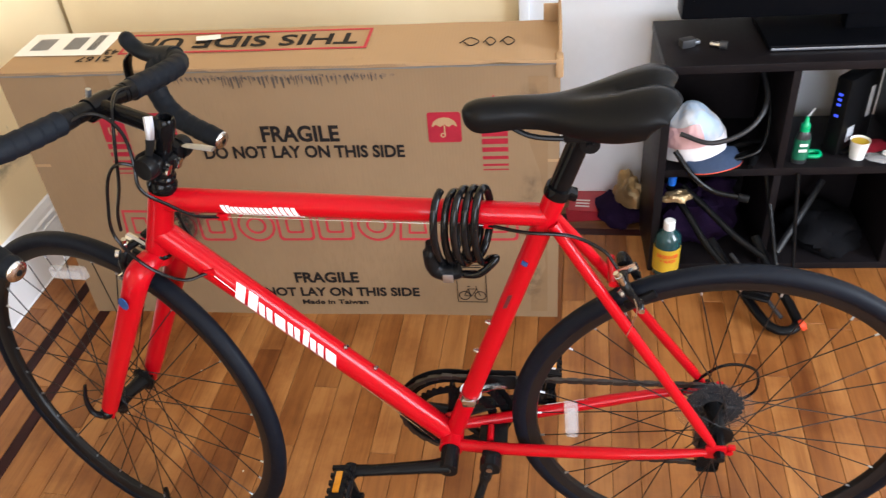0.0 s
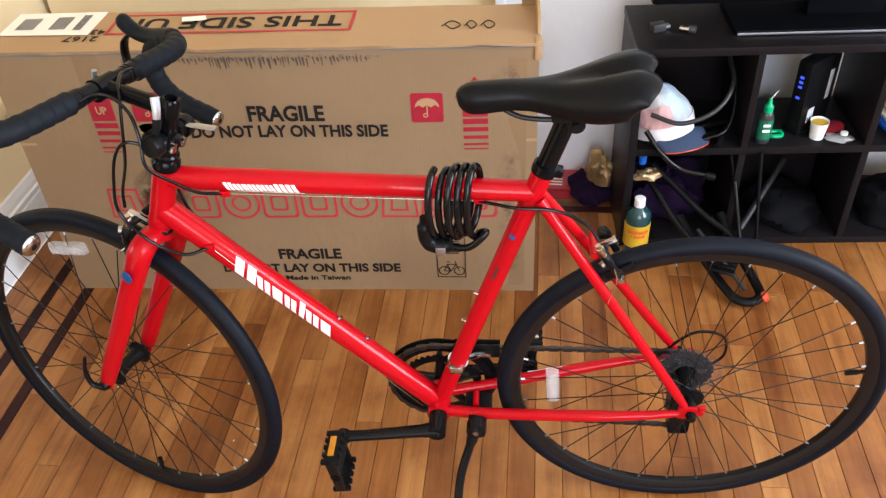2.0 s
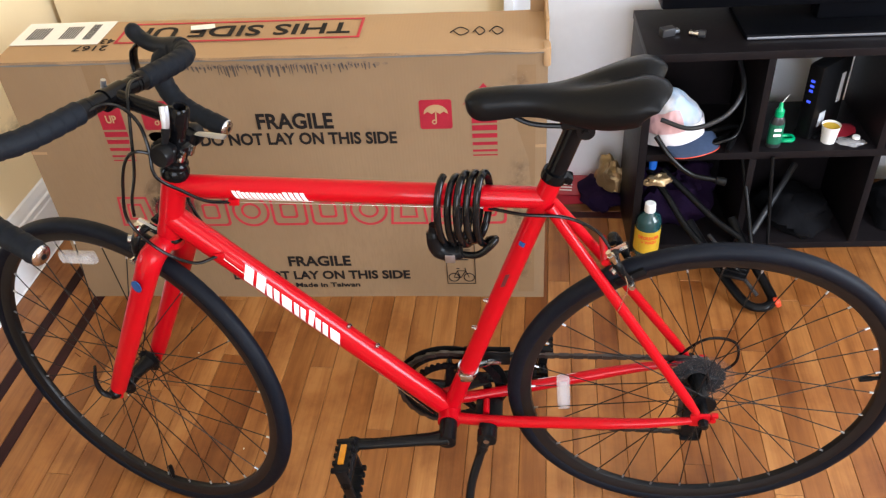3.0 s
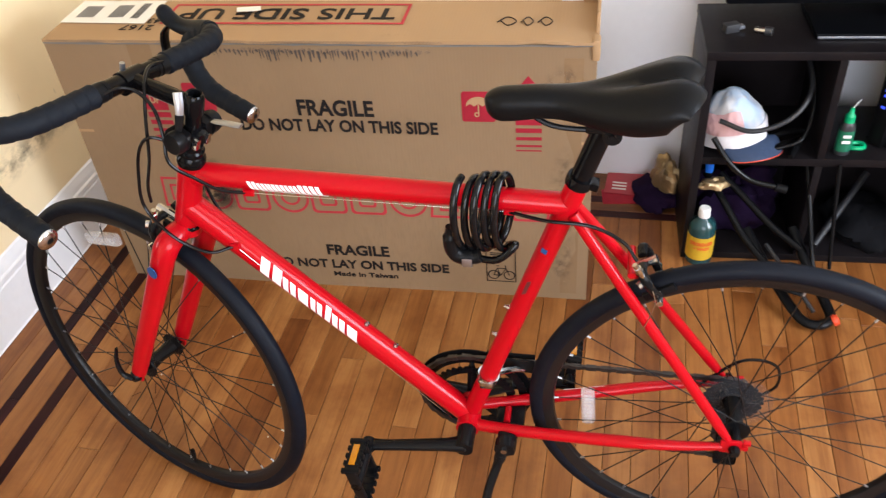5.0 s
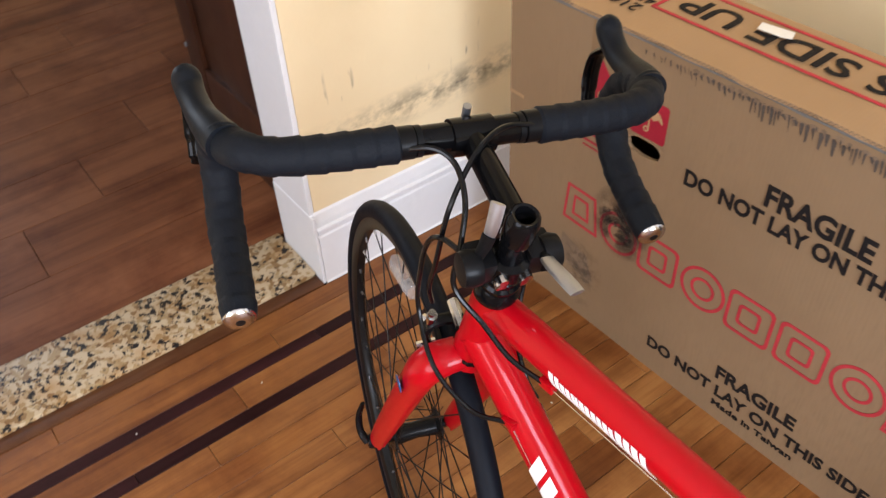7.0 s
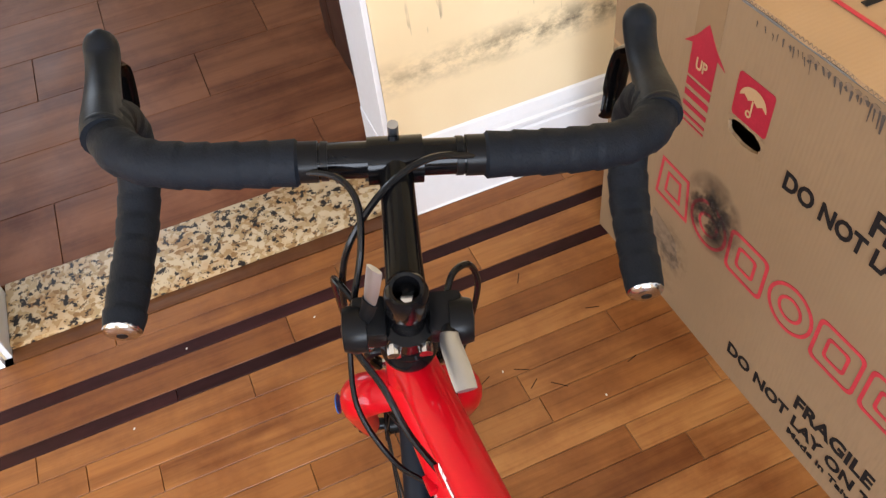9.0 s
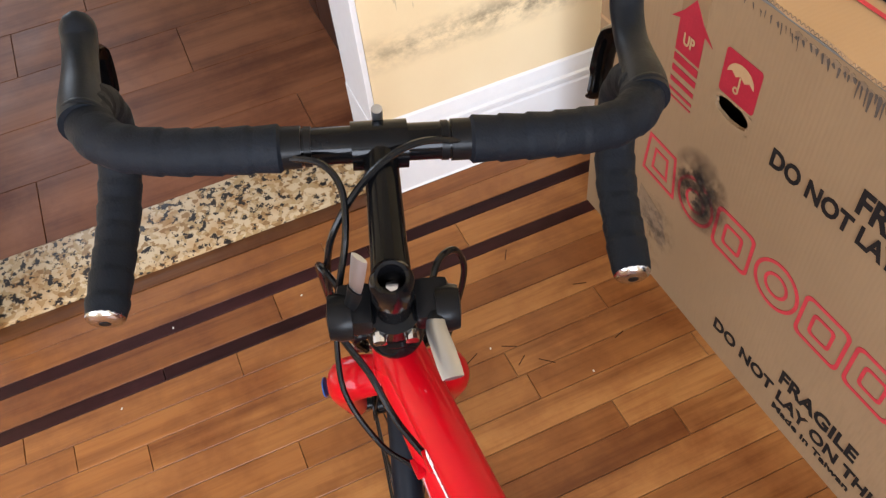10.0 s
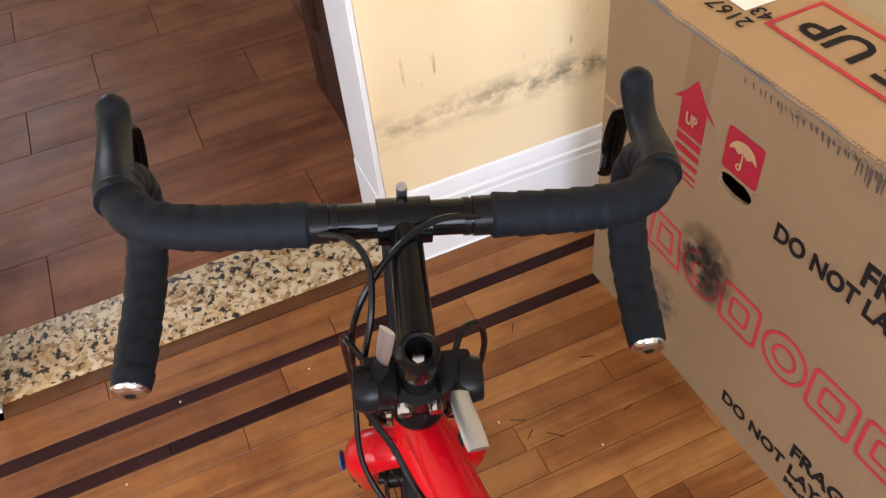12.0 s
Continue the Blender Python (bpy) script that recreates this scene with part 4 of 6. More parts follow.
def spoke_reflector(w, at, ang, r):
    c, s_ = math.cos(ang), math.sin(ang)
    m = Matrix.Translation((r * c, 0.0, r * s_)) @ Matrix.Rotation(-ang, 4, "Y")
    part("reflector", at(joined(rbox((-0.012, -0.006, -0.043), (0.012, 0.008, 0.043), 0.006, m), rbox((-0.007, 0.006, -0.036), (0.007, 0.0105, 0.036), 0.002, m))), M_REFLECT, w, "clear white spoke reflector")


spoke_reflector(front, at_front, radians(99), 0.258)
spoke_reflector(rear, at_rear, radians(-3), 0.236)
for w, at, ang in ((front, at_front, -70), (rear, at_rear, 172)):
    c, s_ = math.cos(radians(ang)), math.sin(radians(ang))
    part("valve", at(joined(rod((0.296 * c, 0, 0.296 * s_), (0.262 * c, 0, 0.262 * s_), 0.0035, 8), rod((0.282 * c, 0, 0.282 * s_), (0.262 * c, 0, 0.262 * s_), 0.0048, 8))), M_PLASTIC, w, "black valve cap")
TURN = Matrix.Rotation(radians(90), 4, "X")


def teeth(r, n, t, hole):
    outer = []
    for k in range(n):
        a = 2 * math.pi * k / n
        d = math.pi / n
        outer += [((r - 0.004) * math.cos(a - d * 0.9), (r - 0.004) * math.sin(a - d * 0.9)), (r * math.cos(a - d * 0.35), r * math.sin(a - d * 0.35)),
                  (r * math.cos(a + d * 0.35), r * math.sin(a + d * 0.35)), ((r - 0.004) * math.cos(a + d * 0.9), (r - 0.004) * math.sin(a + d * 0.9))]
    inner = [(hole * math.cos(2 * math.pi * k / len(outer)), hole * math.sin(2 * math.pi * k / len(outer))) for k in range(len(outer))]
    return ring_plate(outer, inner, t)


for k, (r, n) in enumerate(((0.05, 24), (0.045, 22), (0.04, 19), (0.035, 17), (0.031, 15), (0.027, 13), (0.024, 11))):
    bm = teeth(r, n, 0.0018, max(0.016, r - 0.0125))
    bmesh.ops.transform(bm, matrix=Matrix.Translation(AXLE + V((0, -0.028 - 0.0042 * k, 0))), verts=bm.verts)
    part("sprocket", bm, M_COG, rear)
part("freewheel", lathe([(0.017, 0.0), (0.0215, 0.001), (0.0215, 0.03), (0.017, 0.031)], 28, Matrix.Translation(AXLE + V((0, -0.0245, 0))) @ TURN, True), M_COG, rear, "dark steel freewheel body")
for k in range(6):
    a = 2 * math.pi * k / 6
    part("sprocket_arm", rod(AXLE + V((0.018 * math.cos(a), -0.029, 0.018 * math.sin(a))), AXLE + V((0.046 * math.cos(a), -0.029, 0.046 * math.sin(a))), 0.0036, 6), M_COG, rear)
part("spoke_guard", lathe([(0.02, -0.0008), (0.062, -0.0008), (0.064, 0.0), (0.062, 0.0008), (0.02, 0.0008)], 40, Matrix.Translation(AXLE + V((0, -0.0225, 0))) @ TURN, True), M_DISC, rear, "smoky clear plastic guard disc")
for s in (1, -1):
    part("axle_nut", joined(lathe([(0, 0), (0.009, 0), (0.0095, 0.004), (0.007, 0.012), (0, 0.013)], 8, Matrix.Translation(AXLE + V((0.004, 0.07 * s, 0))) @ Matrix.Rotation(radians(-90 * s), 4, "X"))), M_BLACK, rear)

# fork, turned with the bars
fork = [tube([(0, 0, -0.122), (0, 0, -0.142)], [0.02, 0.023], 18)]
for s in (1, -1):
    leg = curve_points([(0, 0.006 * s, -0.134), (0.0, 0.03 * s, -0.138), (0.001, 0.046 * s, -0.154), (0.005, 0.0505 * s, -0.194), (0.024, 0.053 * s, -0.33), (0.04, 0.0545 * s, -0.447), (0.048, 0.055 * s, -0.507)], 6)
    fork.append(tube(leg, [0.018 + 0.0028 * min(1, i / 10) - 0.0055 * max(0, (i - 14) / (len(leg) - 15)) for i in range(len(leg))], 16, flat=0.82))
    fork.append(rbox((-0.012, -0.003, -0.016), (0.012, 0.003, 0.012), 0.002, Matrix.Translation((0.0495, 0.055 * s, -0.515))))
    fork.append(rbox((-0.004, -0.003, -0.008), (0.004, 0.003, 0.0), 0.0015, Matrix.Translation((0.0565, 0.055 * s, -0.529))))
part("fork", steer(joined(*fork)), M_RED, bike, "red steel fork turned to one side")
part("badge", steer(prism(ellipse(0, 0, 0.0095, 0.013, 16), 0.0012, Matrix.Translation((0.006, 0.0705, -0.196)) @ Matrix.Rotation(math.pi, 4, "Z") @ pose(0, 0, 0, 8))), M_BLUE, bike, "small blue oval badge")
qr = joined(rod((0.0495, -0.068, -0.517), (0.0495, 0.07, -0.517), 0.0045, 10), lathe([(0, 0), (0.011, 0), (0.012, 0.006), (0.009, 0.014), (0, 0.016)], 14, Matrix.Translation((0.0495, 0.056, -0.517)) @ Matrix.Rotation(radians(-90), 4, "X")),
            lathe([(0, 0), (0.009, 0), (0.01, 0.006), (0.007, 0.012), (0, 0.013)], 14, Matrix.Translation((0.0495, -0.056, -0.517)) @ Matrix.Rotation(radians(90), 4, "X")))
part("axle_skewer", steer(qr), M_BLACK, bike)
part("skewer_lever", steer(tube(curve_points([(0.0495, 0.07, -0.517), (0.066, 0.077, -0.51), (0.08, 0.077, -0.486), (0.086, 0.072, -0.456)], 5), [0.006] * 4 + [0.0055] * 6 + [0.005, 0.005, 0.0048, 0.0045, 0.004, 0.0035], 10, flat=0.7)), M_BLACK, bike, "black quick-release lever")
head = [lathe([(0.0, -0.005), (0.0205, -0.005), (0.0215, 0.0), (0.0215, 0.006), (0.0175, 0.012), (0.019, 0.016), (0.019, 0.02), (0.015, 0.025), (0.0, 0.025)], 24),
        lathe([(0.0, -0.006), (0.021, -0.006), (0.022, 0.0), (0.018, 0.006), (0.0, 0.006)], 24, Matrix.Translation((0, 0, -0.126)))]
for cup_ in head:
    part("headset_cup", steer(cup_), M_GLOSSBLACK, bike, "black headset cup")

# quill stem
stem = [lathe([(0, 0.02), (0.0165, 0.02), (0.0165, 0.03), (0.0125, 0.034), (0.0125, 0.08), (0.0135, 0.083), (0.0145, 0.088), (0.0145, 0.108), (0.0132, 0.115), (0.0108, 0.118), (0.0088, 0.117), (0.0078, 0.113), (0.0065, 0.1), (0, 0.1)], 24),
        tube([(0.0, 0, 0.096), (0.03, 0, 0.0925), (0.09, 0, 0.0815), (0.113, 0, 0.077)], [0.0135, 0.0124, 0.012, 0.0138], 18),
        rod((0.113, -0.0195, 0.0765), (0.113, 0.0195, 0.0775), 0.0172, 22)]
part("stem", steer(joined(*stem)), M_GLOSSBLACK, bike, "black quill stem")
part("stem_bolt", steer(rod((0.129, 0, 0.066), (0.1305, 0, 0.096), 0.004, 10)), M_SILVER, bike)
part("wedge_bolt", steer(rod((0, 0, 0.0995), (0, 0, 0.1025), 0.0042, 6)), M_STEEL, bike)

def smooth_step(a, b, t):
    f = max(0.0, min(1.0, (t - a) / (b - a)))
    return f * f * (3 - 2 * f)


# drop bars
HALF = 0.205


BARROLL = pose(0.113, 0.002, 0.0768, 1.6, 6.8, -0.6) @ pose(-0.11, 0, -0.09)


def bar(bm):
    bmesh.ops.transform(bm, matrix=STEER @ BARROLL, verts=bm.verts)
    return bm


def bar_line(s):
    # the left drop is knocked a little outwards
    out, back = (0.011, 0.008) if s > 0 else (0.0, 0.0)
    return curve_points([(0.11, 0.02 * s, 0.092), (0.11, 0.1 * s, 0.0915), (0.113, 0.145 * s, 0.09), (0.12, 0.175 * s, 0.088), (0.137, 0.196 * s, 0.083), (0.167, 0.207 * s, 0.071), (0.188, 0.208 * s, 0.05), (0.195, 0.208 * s, 0.02), (0.182, 0.208 * s, -0.007), (0.155, 0.207 * s + out * 0.3, -0.025), (0.12, 0.2055 * s + out * 0.55, -0.0315), (0.057 - back, 0.2045 * s + out, -0.035)], 8)


part("handlebar", bar(joined(rod((0.11, -0.08, 0.092), (0.11, 0.08, 0.092), 0.0132, 18))), M_GLOSSBLACK, bike, "black bare centre of the drop handlebar")
for s in (1, -1):
    line = bar_line(s)
    dense, run = [], 0.0
    for a, b in zip(line, line[1:]):
        k = max(1, int((b - a).length / 0.0022))
        dense += [a.lerp(b, i / k) for i in range(k)]
    dense.append(line[-1])
    dense = [p for p in dense if abs(p.y) > 0.063]
    radii = []
    for i, p in enumerate(dense):
        if i:
            run += (p - dense[i - 1]).length
        ph = (run % 0.0205) / 0.0205
        radii.append(0.016 + 0.0014 * (1 - ph) + (0.0006 if p.x > 0.13 else 0))
    radii[0] = 0.0145
    radii[-4:] = [0.0164, 0.016, 0.0157, 0.0154]
    part("bar_tape", bar(tube(dense, radii, 18)), M_TAPEBAR, bike, "dark wound bar tape")
    part("tape_end", bar(joined(rod((0.11, 0.052 * s, 0.092), (0.11, 0.066 * s, 0.092), 0.0148, 18), rod((0.11, 0.045 * s, 0.092), (0.11, 0.05 * s, 0.092), 0.0142, 18))), M_PLASTIC, bike, "black finishing tape")
    e = line[-1]
    part("bar_plug", bar(lathe([(0, 0.0052), (0.006, 0.0051), (0.01, 0.0046), (0.0132, 0.0032), (0.0148, 0.0014), (0.0154, 0.0), (0.0148, -0.0015), (0, -0.0015)], 28, Matrix.Translation(e) @ Matrix.Rotation(radians(-92), 4, "Y"))), M_STEEL, bike, "chrome bar end plug")
    part("plug_emblem", bar(lathe([(0, 0.0056), (0.0042, 0.0055), (0.0048, 0.0048), (0, 0.0046)], 18, Matrix.Translation(e) @ Matrix.Rotation(radians(-92), 4, "Y"))), M_PLASTIC, bike, "dark emblem in the plug")
    hood = holder("brake_lever", bike, "black rubber brake hood with lever")
    toe, low, bend = (0.011, 0.005, -0.2) if s > 0 else (0.0, 0.0, 0.45)
    hp = curve_points([(0.146, 0.204 * s, 0.082), (0.166, 0.208 * s + toe * 0.15, 0.077), (0.194, 0.211 * s + toe * 0.45, 0.068), (0.222, 0.212 * s + toe * 0.75, 0.064), (0.249 - low, 0.2125 * s + toe * 0.95, 0.071 - low), (0.26 - low, 0.2125 * s + toe, 0.086 - low)], 6)
    nh = len(hp)
    rad = []
    for i in range(nh):
        u = i / (nh - 1)
        r_ = 0.0178 - 0.0046 * smooth_step(0.0, 0.62, u) + 0.0008 * smooth_step(0.62, 0.85, u)
        rad.append(r_ * math.sqrt(max(0.04, 1 - max(0.0, (u - 0.84) / 0.16) ** 2)))
    part("hood", bar(tube(hp, rad, 20)), M_HOOD, hood)
    part("hood_cuff", bar(lathe([(0.0168, 0.0), (0.0175, 0.0012), (0.0175, 0.0035), (0.0166, 0.0055)], 20, Matrix.Translation((0.15, 0.205 * s, 0.082)) @ Matrix.Rotation(radians(100), 4, "Y"))), M_HOOD, hood)
    lv = curve_points([(0.238, 0.21 * s + toe * 0.8, 0.06), (0.25, (0.21 - 0.004 * bend) * s + toe * 0.8, 0.042), (0.248, (0.21 - 0.009 * bend) * s + toe * 0.8, 0.02), (0.239, (0.21 - 0.013 * bend) * s + toe * 0.8, 0.0), (0.23, (0.21 - 0.017 * bend) * s + toe * 0.8, -0.014), (0.231, (0.21 - 0.021 * bend) * s + toe * 0.8, -0.022)], 5)
    part("lever_blade", bar(tube(lv, [0.01] * 5 + [0.0115] * 10 + [0.01] * 6 + [0.008] * (len(lv) - 21), 12, flat=0.42)), M_GLOSSBLACK, hood, "black lever blade")

# stem shifters
for s in (1, -1):
    sh = holder("shifter", bike, "stem shifter with a silver paddle")
    part("shifter_body", steer(joined(rbox((-0.014, -0.012, -0.016), (0.016, 0.012, 0.014), 0.005, Matrix.Translation((0.002, 0.026 * s, 0.05))),
                                      lathe([(0, -0.008), (0.016, -0.008), (0.017, 0), (0.015, 0.008), (0, 0.01)], 20, Matrix.Translation((-0.002, 0.036 * s, 0.052)) @ Matrix.Rotation(radians(-90 * s), 4, "X")))), M_PLASTIC, sh)
    if s > 0:
        pad = curve_points([(0.0, 0.03, 0.062), (0.002, 0.0255, 0.08), (0.006, 0.022, 0.1), (0.0135, 0.0185, 0.12)], 4)
    else:
        pad = curve_points([(-0.002, -0.029, 0.06), (-0.018, -0.0265, 0.066), (-0.038, -0.03, 0.072), (-0.0565, -0.0335, 0.077)], 4)
    cut = 6 if s > 0 else 3
    part("lever_root", steer(tube(pad[:cut + 1], [0.0045 + 0.0003 * k for k in range(cut + 1)], 8, flat=0.45)), M_PLASTIC, sh, "black lever root")
    wide = [0.0062, 0.0068, 0.0072, 0.0075, 0.0076, 0.0078, 0.0078, 0.0078, 0.0076, 0.0072]
    part("paddle", steer(tube(pad[cut:], [w * (0.82 if s > 0 else 1.0) for w in wide[:len(pad) - cut]], 8, flat=0.3)), M_SILVER, sh, "silver shift paddle")
part("shifter_clamp", steer(lathe([(0.0126, 0.036), (0.019, 0.038), (0.019, 0.056), (0.0126, 0.058)], 20)), M_GLOSSBLACK, bike, "black clamp band on the stem")
for y in (0.011, -0.011):
    part("clamp_bolt", steer(rod((-0.015, y, 0.05), (-0.022, y, 0.05), 0.0042, 8)), M_STEEL, bike, "bright clamp bolt")
    part("clamp_lug", steer(rbox((-0.021, y - 0.005, 0.036), (-0.012, y + 0.005, 0.046), 0.002)), M_STEEL, bike, "bright clamp lug")


# cables
def cable(pts, r=0.0026, steps=7):
    return part("cable", tube(curve_points(pts, steps), r, 8), M_CABLE, bike, "black cable housing")


def S(x, y, z):
    return STEER @ V((x, y, z))


cable([S(0.106, 0.07, 0.083), S(0.095, 0.042, 0.092), S(0.075, 0.028, 0.09), S(0.045, 0.028, 0.078), S(0.02, 0.036, 0.05), S(0.002, 0.042, 0.015), (0.806, 0.03, 0.797), (0.775, 0.026, 0.775), (0.74, 0.017, 0.766)])
cable([S(0.106, -0.07, 0.083), S(0.104, -0.03, 0.094), S(0.09, -0.002, 0.096), S(0.068, 0.022, 0.088), S(0.048, 0.04, 0.06), S(0.036, 0.046, 0.005), S(0.04, 0.044, -0.05), S(0.042, 0.035, -0.09)])
cable([S(0.012, 0.03, 0.042), S(0.035, 0.046, 0.044), S(0.048, 0.052, 0.02), S(0.05, 0.052, -0.03), S(0.04, 0.05, -0.09), (0.862, 0.05, 0.7), (0.82, 0.04, 0.664), (0.788, 0.022, 0.662)])
cable([S(0.012, -0.026, 0.042), S(0.034, -0.034, 0.048), S(0.046, -0.048, 0.034), S(0.042, -0.056, 0.0), S(0.026, -0.05, -0.05), (0.83, -0.03, 0.72), (0.81, -0.024, 0.675), (0.788, -0.02, 0.662)])
cable([HEAD.lerp(SEAT, 0.85) + V((0, 0.01, -0.022)), SEAT + V((0.03, 0.022, -0.018)), SEAT + V((-0.03, 0.026, -0.02)), SEAT + V((-0.075, 0.026, -0.045)), (0.18, 0.033, 0.692)])
cable([AXLE + V((0.05, -0.055, 0.005)), AXLE + V((-0.01, -0.062, 0.062)), AXLE + V((-0.065, -0.068, 0.05)), AXLE + V((-0.075, -0.068, -0.0)), AXLE + V((-0.045, -0.066, -0.035))])
part("bare_cable", joined(rod((0.735, 0.017, 0.766), HEAD.lerp(SEAT, 0.85) + V((0, 0.01, -0.022)), 0.0008, 5), rod((0.783, 0.02, 0.66), BB + V((0.03, 0.014, 0.0)), 0.0008, 5), rod((0.783, -0.02, 0.66), BB + V((0.03, -0.014, 0)), 0.0008, 5)), M_STEEL, bike, "thin bare steel cable")


# brakes
def caliper(name, m):
    c = holder(name, bike, "black side-pull brake caliper")

    def at(bm):
        bmesh.ops.transform(bm, matrix=m, verts=bm.verts)
        return bm

    for s in (1, -1):
        part("arm", at(tube(curve_points([(0.0, 0.01 * s, 0.012), (0, 0.03 * s, 0.012), (0.0, 0.036 * s, -0.01), (0, 0.028 * s, -0.04)], 4), [0.0075] * 8 + [0.0065] * 5, 10, flat=0.7)), M_BLACK, c)
        part("pad", at(rbox((-0.025, 0.016 * s - 0.004, -0.048), (0.025, 0.016 * s + 0.004, -0.034), 0.003)), M_PLASTIC, c)
        part("pad_bolt", at(rod((0.0, 0.02 * s, -0.04), (0.0, 0.042 * s, -0.041), 0.005, 8)), M_STEEL, c)
    part("pivot_bolt", at(rod((0.022, 0, 0.006), (-0.02, 0, 0.006), 0.0065, 8)), M_STEEL, c)
    part("barrel_adjuster", at(joined(rod((0.0, 0.033, 0.008), (0.0, 0.034, 0.036), 0.0042, 8), rod((0, 0.033, 0.02), (0, 0.033, 0.028), 0.006, 8))), M_STEEL, c)
    part("cable_clamp", at(rod((0.006, 0.03, -0.002), (0.014, 0.036, -0.002), 0.006, 8)), M_STEEL, c)


caliper("front_brake", STEER @ pose(0.038, 0, -0.142))
caliper("rear_brake", pose(0.183, 0, 0.643, 0, 31) @ pose(-0.022, 0, 0))
part("loose_cable_end", tube(curve_points([(0.158, 0.036, 0.65), (0.15, 0.045, 0.625), (0.156, 0.05, 0.6), (0.162, 0.052, 0.58)], 4), 0.0009, 5), M_STEEL, bike, "loose thin steel cable end")

# saddle and post
part("seat_post", joined(rod(SEAT + seat_dir * 0.03, SEAT + seat_dir * 0.152, 0.0146, 20)), M_GLOSSBLACK, bike, "black seat post")
part("seat_clamp", joined(lathe([(0.0146, 0.032), (0.0182, 0.032), (0.0188, 0.035), (0.0188, 0.044), (0.0182, 0.047), (0.0146, 0.047)], 24, Matrix.Translation(SEAT) @ seat_dir.to_track_quat("Z", "Y").to_matrix().to_4x4()),
                          rbox((-0.028, -0.01, 0.034), (-0.016, 0.01, 0.046), 0.003, Matrix.Translation(SEAT) @ pose(0, 0, 0, 0, -17))), M_GLOSSBLACK, bike, "black seat clamp")


def saddle_bm():
    """Lofted shell: round nose, two padded lobes at the back with a groove and a notch between them."""
    bm = bmesh.new()
    secs, n = 44, 33
    rings = []
    for i in range(secs + 1):
        t = i / secs - 0.085 * math.sin(2 * math.pi * i / secs)
        x = 0.384 - 0.27 * t
        w = 0.0215 + 0.004 * t + 0.041 * smooth_step(0.3, 0.86, t)
        deep = 0.024 + 0.013 * smooth_step(0.35, 0.75, t) - 0.002 * smooth_step(0.12, 0.3, t)
        top = 0.938 + 0.004 * smooth_step(0.0, 0.3, t) + 0.031 * smooth_step(0.4, 1.0, t)
        near, far = max(0.0, 1 - t / 0.1), max(0.0, (t - 0.84) / 0.16)
        shrink = math.sqrt(max(0.003, 1 - near ** 2))
        w *= shrink
        top -= 0.014 * (1 - shrink)
        deep *= 0.1 + 0.9 * shrink
        tail = math.sqrt(max(0.02, 1 - far ** 2))
        top -= 0.02 * (1 - tail)
        deep *= 0.35 + 0.65 * tail
        ring = []
        for k in range(n):
            f = 2 * k / (n - 1) - 1
            ang = abs(f) * radians(122)
            y = math.copysign(w * math.sin(ang) ** 0.92, f) if ang > 1e-6 else 0.0
            z = top - deep * (1 - math.cos(ang)) * (0.62 + 0.38 * abs(f))
            lobe = smooth_step(0.42, 0.8, t) * max(0.0, math.cos(ang))
            z -= lobe * 0.0105 * math.exp(-(y / 0.0125) ** 2)
            back = smooth_step(0.8, 1.0, t)
            dx = back * (0.012 * math.exp(-(y / 0.016) ** 2) + 0.022 * (abs(y) / max(w, 0.01)) ** 3)
            dx += back * 0.03 * max(0.0, -math.cos(ang))
            ring.append(bm.verts.new((x + dx, y, z)))
        rings.append(ring)
    for A, B in zip(rings, rings[1:]):
        for k in range(n - 1):
            bm.faces.new((A[k], A[k + 1], B[k + 1], B[k]))
        bm.faces.new((A[n - 1], A[0], B[0], B[n - 1]))
    bm.faces.new(rings[0])
    bm.faces.new(list(reversed(rings[-1])))
    bmesh.ops.recalc_face_normals(bm, faces=bm.faces)
    return bm


saddle = holder("saddle", bike, "black padded vinyl saddle with a groove")
shell = saddle_bm()
bmesh.ops.translate(shell, vec=(0.002, 0, 0.001), verts=shell.verts)
part("saddle_shell", shell, M_SADDLE, saddle)
for s in (1, -1):
    part("rail", tube(curve_points([(0.352, 0.008 * s, 0.92), (0.33, 0.013 * s, 0.914), (0.298, 0.02 * s, 0.9), (0.25, 0.022 * s, 0.897), (0.2, 0.022 * s, 0.9), (0.15, 0.03 * s, 0.922)], 5), 0.0036, 8), M_BLACK, saddle)
part("saddle_clamp", joined(rbox((0.22, -0.027, 0.892), (0.258, 0.027, 0.907), 0.005), rod((0.224, -0.026, 0.889), (0.224, 0.026, 0.889), 0.0125, 16), rod((0.224, 0.026, 0.889), (0.224, 0.031, 0.889), 0.0055, 6)), M_BLACK, saddle)

